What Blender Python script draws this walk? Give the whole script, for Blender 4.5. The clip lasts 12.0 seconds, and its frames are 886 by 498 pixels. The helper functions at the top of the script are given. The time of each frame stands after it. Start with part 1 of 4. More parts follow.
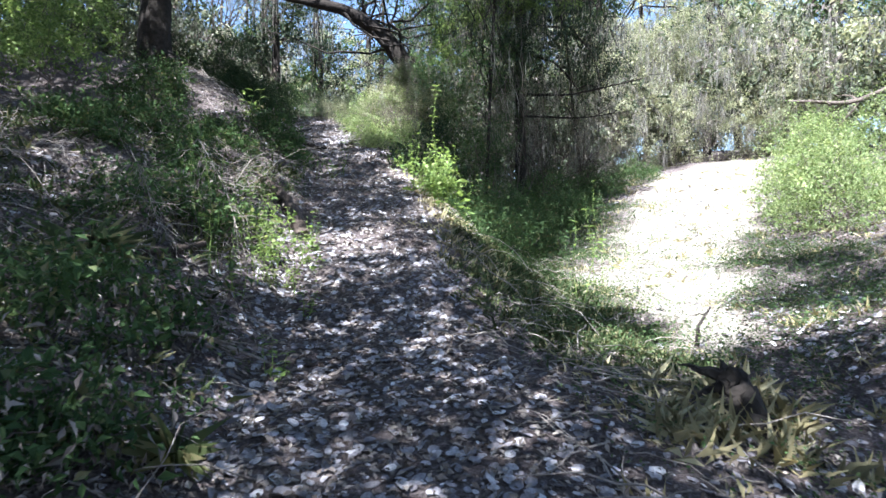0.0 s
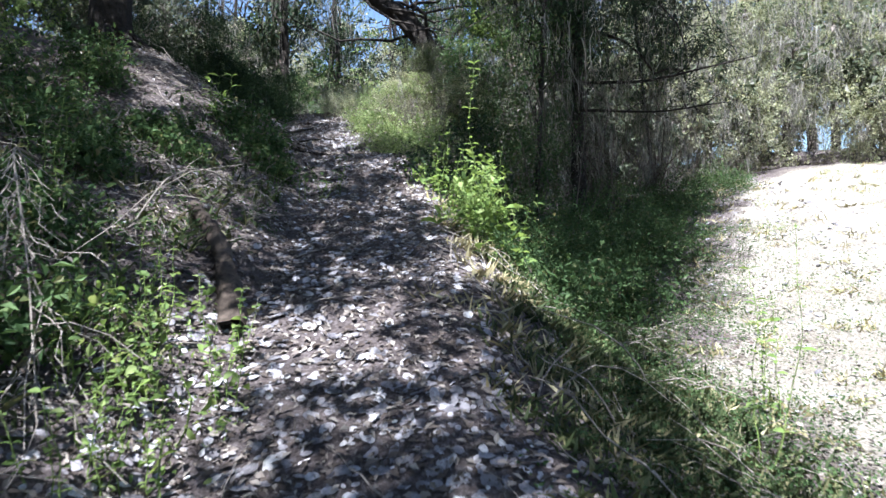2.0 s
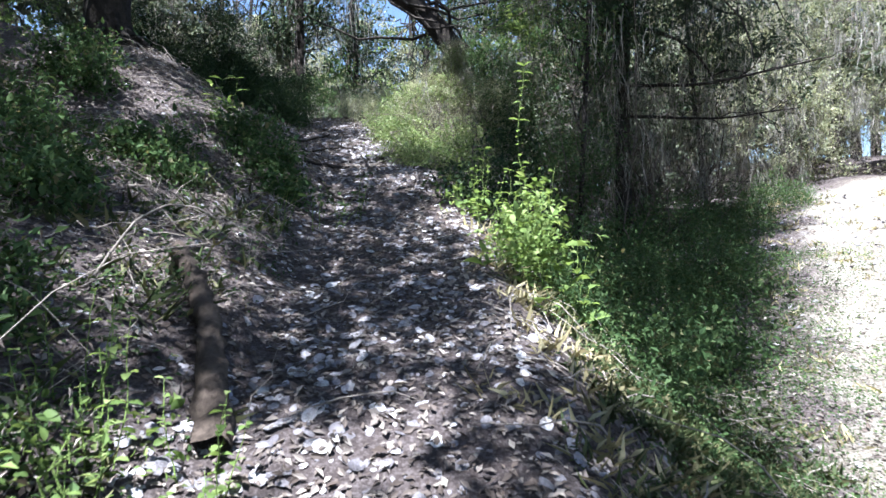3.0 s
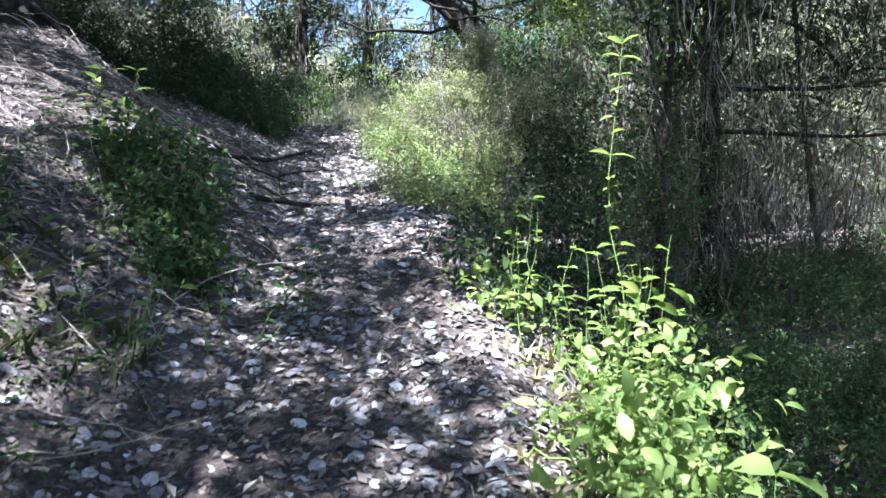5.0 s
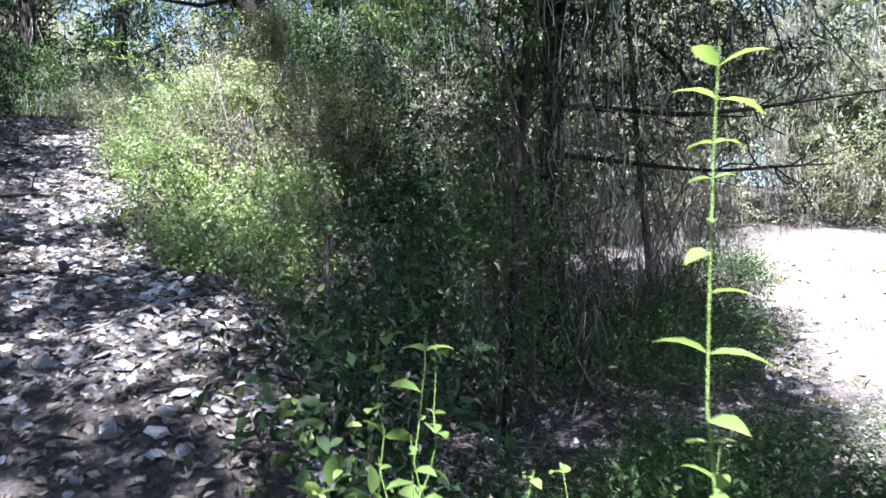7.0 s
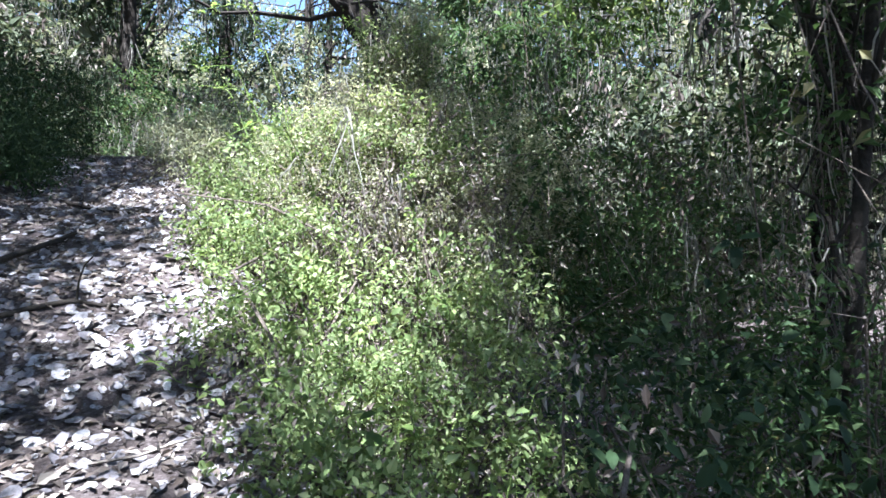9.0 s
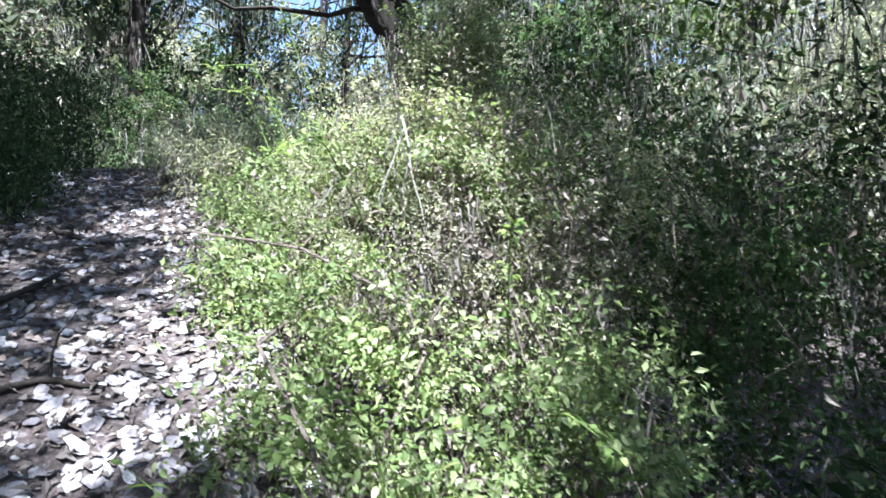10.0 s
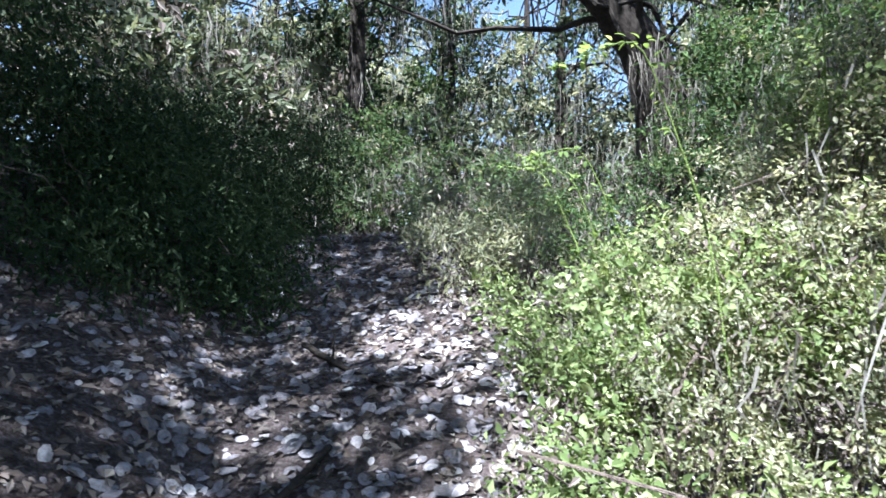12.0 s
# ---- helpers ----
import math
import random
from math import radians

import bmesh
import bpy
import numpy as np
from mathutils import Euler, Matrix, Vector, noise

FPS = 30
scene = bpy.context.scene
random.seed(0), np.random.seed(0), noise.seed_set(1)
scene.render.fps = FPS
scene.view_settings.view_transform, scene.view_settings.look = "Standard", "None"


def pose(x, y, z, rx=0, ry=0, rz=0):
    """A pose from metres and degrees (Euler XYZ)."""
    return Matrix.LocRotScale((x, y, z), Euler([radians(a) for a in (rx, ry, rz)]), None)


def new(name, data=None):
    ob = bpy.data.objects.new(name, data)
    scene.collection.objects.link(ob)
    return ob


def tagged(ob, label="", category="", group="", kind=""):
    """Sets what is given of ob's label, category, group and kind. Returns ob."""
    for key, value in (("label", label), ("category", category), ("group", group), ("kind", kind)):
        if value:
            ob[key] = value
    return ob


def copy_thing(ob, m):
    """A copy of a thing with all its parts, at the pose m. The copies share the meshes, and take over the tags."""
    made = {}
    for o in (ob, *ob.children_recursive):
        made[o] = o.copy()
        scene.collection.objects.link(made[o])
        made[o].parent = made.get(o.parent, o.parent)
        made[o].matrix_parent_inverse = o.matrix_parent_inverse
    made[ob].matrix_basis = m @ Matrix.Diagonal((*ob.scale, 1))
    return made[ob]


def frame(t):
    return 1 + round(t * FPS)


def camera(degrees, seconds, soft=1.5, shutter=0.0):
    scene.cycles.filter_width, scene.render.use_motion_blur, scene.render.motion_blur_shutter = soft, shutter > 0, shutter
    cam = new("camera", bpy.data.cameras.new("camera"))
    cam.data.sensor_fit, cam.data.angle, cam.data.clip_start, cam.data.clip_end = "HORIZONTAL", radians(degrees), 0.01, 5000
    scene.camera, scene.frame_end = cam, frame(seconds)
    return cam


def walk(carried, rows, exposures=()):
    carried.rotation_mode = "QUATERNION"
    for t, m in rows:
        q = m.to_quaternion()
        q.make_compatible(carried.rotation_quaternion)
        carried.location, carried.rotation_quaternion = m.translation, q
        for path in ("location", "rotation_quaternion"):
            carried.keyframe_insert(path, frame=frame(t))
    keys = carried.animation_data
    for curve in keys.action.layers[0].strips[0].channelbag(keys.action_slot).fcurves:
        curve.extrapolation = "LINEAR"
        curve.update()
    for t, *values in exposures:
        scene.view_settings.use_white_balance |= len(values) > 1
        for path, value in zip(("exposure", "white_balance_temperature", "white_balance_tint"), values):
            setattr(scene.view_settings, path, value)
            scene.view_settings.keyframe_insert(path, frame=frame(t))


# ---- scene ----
cam = camera(66.0, 12.0, soft=1.55, shutter=0.2)
# seconds, x, y, z, yaw, pitch, roll
ROWS = [
    (0, 0.024, 0.005, 1.531, 0.21, 1.05, 1.14),
    (0.5, 0.035, 0.846, 1.597, 1.10, 1.12, 1.25),
    (1, 0.042, 1.653, 1.780, 1.84, 1.05, 1.13),
    (1.5, -0.114, 2.500, 1.957, 2.03, 1.14, 1.05),
    (2, -0.096, 3.281, 2.152, 2.62, 1.09, 1.12),
    (2.5, -0.256, 3.939, 2.347, 3.13, 0.99, 0.92),
    (2.7, -0.308, 4.093, 2.421, 3.34, 0.97, 0.90),
    (4.3, -0.426, 6.410, 2.929, 6.41, 1.47, -0.50),
    (4.5, -0.425, 6.645, 3.025, 6.33, 1.39, -0.49),
    (5, -0.493, 7.203, 3.214, 5.71, 1.24, -0.29),
    (5.2, -0.505, 7.384, 3.297, 2.36, 1.14, -0.32),
    (5.4, -0.518, 7.566, 3.380, -4.22, 1.04, -0.34),
    (5.5, -0.524, 7.656, 3.422, -6.11, 0.99, -0.36),
    (5.7, -0.523, 7.818, 3.449, -10.88, 0.88, -0.37),
    (6, -0.522, 8.060, 3.489, -12.35, 0.71, -0.39),
    (6.5, -0.626, 8.565, 3.645, -13.61, 0.50, -0.39),
    (6.7, -0.679, 8.719, 3.709, -13.22, 0.30, -0.10),
    (8.3, -1.068, 10.574, 4.358, -8.20, 0.85, -0.39),
    (8.5, -1.170, 10.804, 4.458, -5.96, 1.07, -0.43),
    (9, -1.102, 11.074, 4.437, -5.12, 1.17, -0.48),
    (9.5, -1.110, 11.628, 4.507, -4.89, 0.83, -0.04),
    (10, -1.325, 11.932, 4.673, -4.12, 1.03, -0.30),
    (10.5, -1.463, 12.132, 4.821, -0.80, 1.23, -0.69),
    (11, -1.638, 12.508, 4.846, 2.20, 1.37, -1.09),
    (11.5, -1.902, 12.986, 5.078, 7.28, 1.26, -1.10),
    (12, -2.031, 13.011, 5.269, 11.73, 1.07, 0.14),
]
walk(cam, [(t, pose(x, y, z, 90 + pitch, roll, yaw)) for t, x, y, z, yaw, pitch, roll in ROWS],
     exposures=[(0.0, 2.82, 5750, 10), (1.0, 2.64, 5750, 10), (2.0, 2.42, 5700, 10), (4.5, 2.93, 5600, 10), (5.5, 3.08, 5600, 10), (6.5, 3.05, 5600, 10), (8.5, 3.02, 5600, 10), (10.5, 2.85, 5600, 10), (12.0, 2.72, 5600, 10)])

# ---- world and sun ----
SUN_TO = Vector((-0.12, -0.45, 0.88)).normalized()
world = bpy.data.worlds.new("sky")
scene.world = world
world.use_nodes = True
wn = world.node_tree
sky = wn.nodes.new("ShaderNodeTexSky")
sky.sky_type, sky.sun_disc = "NISHITA", False
sky.sun_elevation = math.asin(SUN_TO.z)
sky.sun_rotation = math.atan2(SUN_TO.x, SUN_TO.y)
wn.links.new(sky.outputs[0], wn.nodes["Background"].inputs[0])
wn.nodes["Background"].inputs[1].default_value = 0.051
sun = new("sun", bpy.data.lights.new("sun", "SUN"))
sun.data.energy, sun.data.angle, sun.data.color = 5.0, radians(0.53), (1.0, 0.965, 0.92)
sun.rotation_euler = SUN_TO.to_track_quat("Z", "Y").to_euler()

# ---- materials ----
def mat_base(name, rough=0.8, spec=0.3):
    m = bpy.data.materials.new(name)
    m.use_nodes = True
    n = m.node_tree.nodes
    b = n["Principled BSDF"]
    b.inputs["Roughness"].default_value = rough
    b.inputs["Specular IOR Level"].default_value = spec
    return m, m.node_tree, b


def ramp(nt, src, stops):
    r = nt.nodes.new("ShaderNodeValToRGB")
    while len(r.color_ramp.elements) < len(stops):
        r.color_ramp.elements.new(0.5)
    for e, (p, c) in zip(r.color_ramp.elements, stops):
        e.position, e.color = p, (*c, 1)
    nt.links.new(src, r.inputs[0])
    return r.outputs[0]


def noise_tex(nt, scale, detail=4.0, rough=0.6):
    co = nt.nodes.new("ShaderNodeTexCoord")
    t = nt.nodes.new("ShaderNodeTexNoise")
    t.inputs["Scale"].default_value, t.inputs["Detail"].default_value, t.inputs["Roughness"].default_value = scale, detail, rough
    nt.links.new(co.outputs["Object"], t.inputs["Vector"])
    return t.outputs["Fac"]


def mixcol(nt, fac, a, b, mode="MIX"):
    m = nt.nodes.new("ShaderNodeMix")
    m.data_type, m.blend_type = "RGBA", mode
    for sock, v in ((m.inputs["Factor"], fac), (m.inputs[6], a), (m.inputs[7], b)):
        if isinstance(v, (int, float)):
            sock.default_value = v
        elif isinstance(v, tuple):
            sock.default_value = (*v, 1)
        else:
            nt.links.new(v, sock)
    return m.outputs[2]


def bump(nt, b, height, strength, dist):
    k = nt.nodes.new("ShaderNodeBump")
    k.inputs["Strength"].default_value, k.inputs["Distance"].default_value = strength, dist
    nt.links.new(height, k.inputs["Height"])
    nt.links.new(k.outputs[0], b.inputs["Normal"])


def leaf_mat(name, stops, glow=0.35, rough=0.55, patch=1.6, wither=0.0):
    """Foliage: every leaf its own tint, larger patches of tone, and light through the blade."""
    m, nt, b = mat_base(name, rough + 0.08, 0.12)
    g = nt.nodes.new("ShaderNodeNewGeometry")
    c = ramp(nt, g.outputs["Random Per Island"], stops)
    big = ramp(nt, noise_tex(nt, patch, 3), [(0.32, (0.5, 0.52, 0.5)), (0.68, (1.2, 1.18, 1.08))])
    c = mixcol(nt, 1.0, c, big, "MULTIPLY")
    if wither:
        k = ramp(nt, noise_tex(nt, 2.7, 4, 0.65), [(0.56, (0, 0, 0)), (0.68, (wither, wither, wither))])
        c = mixcol(nt, k, c, (0.3, 0.24, 0.185))
    nt.links.new(c, b.inputs["Base Color"])
    tr = nt.nodes.new("ShaderNodeBsdfTranslucent")
    nt.links.new(mixcol(nt, 1.0, c, (1.22, 1.15, 0.85), "MULTIPLY"), tr.inputs[0])
    mix = nt.nodes.new("ShaderNodeMixShader")
    mix.inputs[0].default_value = glow
    nt.links.new(b.outputs[0], mix.inputs[1])
    nt.links.new(tr.outputs[0], mix.inputs[2])
    nt.links.new(mix.outputs[0], nt.nodes["Material Output"].inputs[0])
    return m


def bark_mat(name, dark, light, scale=14.0):
    m, nt, b = mat_base(name, 0.9, 0.15)
    f = noise_tex(nt, scale, 6, 0.7)
    c = ramp(nt, f, [(0.3, dark), (0.62, light)])
    big = ramp(nt, noise_tex(nt, 2.5, 3), [(0.35, (0.7, 0.7, 0.7)), (0.7, (1.1, 1.1, 1.08))])
    nt.links.new(mixcol(nt, 1.0, c, big, "MULTIPLY"), b.inputs["Base Color"])
    bump(nt, b, f, 0.8, 0.03)
    return m


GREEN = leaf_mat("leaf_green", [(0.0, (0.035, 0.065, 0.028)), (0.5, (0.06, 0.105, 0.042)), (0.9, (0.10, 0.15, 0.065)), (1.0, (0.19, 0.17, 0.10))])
# the next two are lightened: strong sunlight is put into the leaf colour
SUNLIT = leaf_mat("leaf_sunlit", [(0.0, (0.115, 0.165, 0.068)), (0.6, (0.225, 0.3, 0.13)), (1.0, (0.39, 0.44, 0.255))], 0.45, 0.4)
PALE_SUNLIT = leaf_mat("leaf_pale_sunlit", [(0.0, (0.165, 0.185, 0.11)), (0.45, (0.31, 0.335, 0.225)), (0.8, (0.46, 0.47, 0.365)), (1.0, (0.6, 0.565, 0.51))], 0.5, patch=2.2, wither=0.7)
HOARY = leaf_mat("leaf_hoary", [(0.0, (0.16, 0.18, 0.12)), (0.5, (0.3, 0.325, 0.23)), (1.0, (0.47, 0.47, 0.38))], 0.5, patch=1.1)
GREY = leaf_mat("leaf_grey", [(0.0, (0.055, 0.072, 0.05)), (0.5, (0.115, 0.14, 0.095)), (0.9, (0.23, 0.255, 0.19)), (1.0, (0.35, 0.34, 0.32))], patch=0.55)
FRESH = leaf_mat("leaf_fresh", [(0.0, (0.095, 0.15, 0.05)), (0.6, (0.19, 0.275, 0.09)), (1.0, (0.32, 0.39, 0.17))], 0.5, 0.45)
# darkest leaf set: shade over the bushes is put into the colour
SHADED = leaf_mat("leaf_shaded", [(0.0, (0.02, 0.037, 0.02)), (0.6, (0.035, 0.062, 0.03)), (1.0, (0.07, 0.10, 0.05))], 0.25)
CEDAR = leaf_mat("leaf_cedar", [(0.0, (0.025, 0.042, 0.028)), (0.6, (0.045, 0.07, 0.042)), (1.0, (0.09, 0.095, 0.065))], 0.25, 0.6)
MOSS = leaf_mat("moss_grey", [(0.0, (0.13, 0.122, 0.115)), (0.6, (0.22, 0.21, 0.205)), (1.0, (0.37, 0.35, 0.35))], 0.35, 0.9)
DRY = leaf_mat("leaf_dry", [(0.0, (0.07, 0.054, 0.05)), (0.4, (0.13, 0.107, 0.102)), (0.8, (0.225, 0.195, 0.188)), (1.0, (0.36, 0.32, 0.30))], 0.1, 0.7)
GRASS = leaf_mat("grass_blade", [(0.0, (0.045, 0.062, 0.03)), (0.6, (0.085, 0.11, 0.05)), (1.0, (0.24, 0.225, 0.13))], 0.35)
STRAW = leaf_mat("straw_blade", [(0.0, (0.22, 0.19, 0.11)), (0.6, (0.36, 0.32, 0.2)), (1.0, (0.5, 0.46, 0.32))], 0.3, 0.8)
BARK = bark_mat("bark_dark", (0.012, 0.010, 0.009), (0.045, 0.038, 0.033))
TWIG = bark_mat("bark_twig", (0.05, 0.04, 0.035), (0.17, 0.14, 0.12), 30)
DEAD = bark_mat("dead_wood", (0.11, 0.09, 0.078), (0.34, 0.3, 0.265), 22)
LOGWOOD = bark_mat("log_wood", (0.02, 0.015, 0.012), (0.1, 0.078, 0.064), 18)
STEM = bark_mat("green_stem", (0.10, 0.15, 0.04), (0.2, 0.27, 0.08), 30)


def shell_mat():
    m, nt, b = mat_base("oyster_shell", 0.55, 0.4)
    g = nt.nodes.new("ShaderNodeNewGeometry")
    oi = nt.nodes.new("ShaderNodeObjectInfo")
    add = nt.nodes.new("ShaderNodeMath")
    add.operation = "ADD"
    nt.links.new(g.outputs["Random Per Island"], add.inputs[0])
    nt.links.new(oi.outputs["Random"], add.inputs[1])
    fr = nt.nodes.new("ShaderNodeMath")
    fr.operation = "FRACT"
    nt.links.new(add.outputs[0], fr.inputs[0])
    c = ramp(nt, fr.outputs[0], [(0.0, (0.11, 0.102, 0.114)), (0.5, (0.2, 0.19, 0.208)), (0.85, (0.33, 0.318, 0.338)), (1.0, (0.58, 0.565, 0.57))])
    f = noise_tex(nt, 60, 5, 0.7)
    st = ramp(nt, f, [(0.35, (0.55, 0.52, 0.5)), (0.6, (1.05, 1.05, 1.05))])
    nt.links.new(mixcol(nt, 1.0, c, st, "MULTIPLY"), b.inputs["Base Color"])
    bump(nt, b, f, 0.6, 0.006)
    return m


SHELL = shell_mat()


def ground_mat():
    m, nt, b = mat_base("ground_soil", 0.95, 0.1)
    fine = noise_tex(nt, 45, 6, 0.75)
    soil = ramp(nt, fine, [(0.3, (0.035, 0.028, 0.027)), (0.5, (0.085, 0.07, 0.069)), (0.68, (0.2, 0.178, 0.18))])
    sand = ramp(nt, fine, [(0.3, (0.08, 0.065, 0.05)), (0.48, (0.2, 0.18, 0.15)), (0.68, (0.42, 0.39, 0.35))])
    at = nt.nodes.new("ShaderNodeAttribute")
    at.attribute_name = "bare"
    mid = noise_tex(nt, 5, 5, 0.7)
    k = nt.nodes.new("ShaderNodeMath")
    k.operation = "MULTIPLY_ADD"
    nt.links.new(mid, k.inputs[0])
    k.inputs[1].default_value = 0.7
    nt.links.new(at.outputs["Fac"], k.inputs[2])
    fac = ramp(nt, k.outputs[0], [(0.6, (0, 0, 0)), (0.95, (1, 1, 1))])
    c = mixcol(nt, fac, soil, sand)
    c = mixcol(nt, 1.0, c, ramp(nt, noise_tex(nt, 1.3, 4), [(0.3, (0.72, 0.7, 0.68)), (0.7, (1.1, 1.1, 1.1))]), "MULTIPLY")
    nt.links.new(c, b.inputs["Base Color"])
    bump(nt, b, fine, 0.9, 0.03)
    return m


GROUND = ground_mat()

# ---- the lie of the land ----
rng = np.random.default_rng(7)
PATH_Y = [-50, -4, 0, 1.65, 3.3, 5.1, 6.5, 7.4, 8.7, 10.5, 12.1, 12.7, 13.8, 14.6, 15.2, 15.65, 16.35, 16.8, 18.3, 22, 30, 80]
PATH_Z = [-4, -0.35, 0.1, 0.36, 0.72, 1.08, 1.57, 1.93, 2.3, 2.83, 3.48, 3.65, 3.86, 4.27, 4.5, 4.72, 4.9, 5.1, 5.5, 5.45, 5.8, 8]
PATH_X = [-2, -0.1, -0.15, -0.24, -0.36, -0.5, -0.65, -0.75, -0.88, -1.1, -1.45, -1.62, -2.0, -2.3, -2.58, -2.75, -2.95, -3.1, -3.9, -6, -9, -16]
HOLLOW_Y = [-50, -4, 0, 2.5, 5, 7, 10, 12.6, 15, 17, 22, 30, 80]
HOLLOW_Z = [-4, -0.4, 0.02, 0.4, 0.85, 1.1, 1.5, 2.15, 2.65, 3.1, 3.8, 5, 7]


def smooth(t):
    t = np.clip(t, 0, 1)
    return t * t * (3 - 2 * t)


def path_x(y):
    return np.interp(y, PATH_Y, PATH_X)


def wob(x, y):
    return (np.sin(x * 1.7 + 1.3 * np.sin(y * 0.9)) * np.cos(y * 1.5 + 0.8 * x) * 0.05
            + np.sin(x * 4.1 + y * 2.7) * np.sin(y * 5.3 - x * 1.9) * 0.018 + np.sin(x * 11 + 2 * np.sin(y * 7)) * np.sin(y * 9.7) * 0.007)


def hz(x, y):
    """Height of the ground at x, y."""
    x, y = np.asarray(x, float), np.asarray(y, float)
    g, h = np.interp(y, PATH_Y, PATH_Z), np.interp(y, HOLLOW_Y, HOLLOW_Z)
    s = x - path_x(y)
    left = np.maximum(-s - 0.75, 0)
    steep = np.interp(y, [0, 8, 10, 12, 13.5, 15, 20], [0.5, 0.5, 0.42, 0.62, 0.72, 0.5, 0.3])
    far = np.maximum(left - 2.3, 0)
    bank = steep * (left - far) + 0.22 * np.minimum(far, 12)
    right = h + (0.24 - 0.1 * smooth((y - 6.5) / 4)) * np.clip(x - 2.4, 0, 8)
    base = g + (right - g) * smooth((s - 0.45) / 1.7) + bank
    return base + wob(x, y) * np.clip(0.35 + np.abs(s) * 0.5, 0, 1.4)


def clearing(x, y):
    """1 on the open sandy clearing, 0 off it."""
    mid = np.interp(y, [3, 6, 7, 8.5, 10.7, 14, 18, 20], [1.9, 2.2, 2.45, 2.6, 3.75, 5.25, 7.2, 8.2])
    wid = np.interp(y, [3, 5, 6, 7, 8.5, 10.7, 14, 18, 20], [0.2, 0.25, 0.4, 0.65, 1.05, 1.25, 1.35, 1.5, 0.7])
    x = x + 0.12 * np.sin(y * 3.7 + x) + 0.08 * np.sin(y * 8.1 - x * 3)
    return smooth(1.35 - np.abs(x - mid) / wid) * smooth((y - 4.4) / 1.5) * smooth((19.5 - y) / 1.8)


# ---- mesh tools ----
def link_mesh(name, V, F, material, parent=None, label="", shade=False):
    me = bpy.data.meshes.new(name)
    V = np.asarray(V, np.float32)
    F = np.asarray(F, np.int32)
    me.vertices.add(len(V))
    me.vertices.foreach_set("co", V.ravel())
    k = F.shape[1]
    me.loops.add(F.size)
    me.loops.foreach_set("vertex_index", F.ravel())
    me.polygons.add(len(F))
    me.polygons.foreach_set("loop_start", np.arange(0, F.size, k, dtype=np.int32))
    me.polygons.foreach_set("loop_total", np.full(len(F), k, np.int32))
    me.polygons.foreach_set("use_smooth", np.full(len(F), shade))
    me.update(calc_edges=True)
    me.materials.append(material)
    ob = new(name, me)
    if parent is not None:
        ob.parent = parent
    if label:
        ob["label"] = label
    return ob


def part(name, geo, material, parent, label="", shade=False):
    return link_mesh(name, geo[0], geo[1], material, parent, label, shade)


def thing(name, at, label, category, group="", kind=""):
    ob = new(name)
    ob.location = at
    return tagged(ob, label, category, group, kind)


def join(geos):
    V, F, n = [], [], 0
    for v, f in geos:
        V.append(v)
        F.append(np.asarray(f) + n)
        n += len(v)
    return np.concatenate(V), np.concatenate(F)


def tube(points, radii, sides=6, rough=0.0):
    """A tapered round stem along a line of points."""
    P = np.asarray(points, float)
    R = np.asarray(radii, float)
    T = np.gradient(P, axis=0)
    T /= np.linalg.norm(T, axis=1, keepdims=True) + 1e-9
    ref = np.array([0.31, 0.95, 0.05]) if abs(T[0][2]) > 0.7 else np.array([0, 0, 1.0])
    A = np.cross(T, ref)
    A /= np.linalg.norm(A, axis=1, keepdims=True) + 1e-9
    B = np.cross(T, A)
    a = np.linspace(0, 2 * np.pi, sides, endpoint=False)
    rr = R[:, None] * (1 + rough * rng.uniform(-1, 1, (len(P), sides)))
    V = P[:, None] + rr[..., None] * (np.cos(a)[None, :, None] * A[:, None] + np.sin(a)[None, :, None] * B[:, None])
    i, j = np.meshgrid(np.arange(len(P) - 1), np.arange(sides), indexing="ij")
    jn = (j + 1) % sides
    F = np.stack([i * sides + j, i * sides + jn, (i + 1) * sides + jn, (i + 1) * sides + j], -1).reshape(-1, 4)
    return V.reshape(-1, 3), F


def bent(a, b, n=8, sag=0.0, jit=0.05):
    """A wandering line from a to b."""
    a, b = np.asarray(a, float), np.asarray(b, float)
    t = np.linspace(0, 1, n)[:, None]
    L = np.linalg.norm(b - a)
    P = a + (b - a) * t
    w = np.cumsum(rng.normal(0, jit * L / n ** 0.5, (n, 3)), axis=0)
    w -= w[-1] * t
    P = P + w * np.sin(t * np.pi) ** 0.5
    P[:, 2] += -sag * L * 4 * (t * (1 - t))[:, 0]
    return P


def unit(v):
    return v / (np.linalg.norm(v, axis=-1, keepdims=True) + 1e-9)


def leaf_geo(P, D, N, length, width, fold=0.25, droop=0.15):
    """Folded pointed blades: base P, along D, facing N."""
    P, D = np.asarray(P, float), unit(np.asarray(D, float))
    S = unit(np.cross(D, N))
    U = np.cross(S, D)
    L, W = np.broadcast_to(length, len(P))[:, None], np.broadcast_to(width, len(P))[:, None]
    mid = P + D * L * 0.42
    tip = P + D * L - U * L * droop
    l, r = mid + S * W * 0.5 + U * W * fold, mid - S * W * 0.5 + U * W * fold
    V = np.stack([P, l, tip, r], 1).reshape(-1, 3)
    k = np.arange(len(P))[:, None] * 4
    F = np.concatenate([k + [0, 2, 1], k + [0, 3, 2]], 1).reshape(-1, 3)
    return V, F


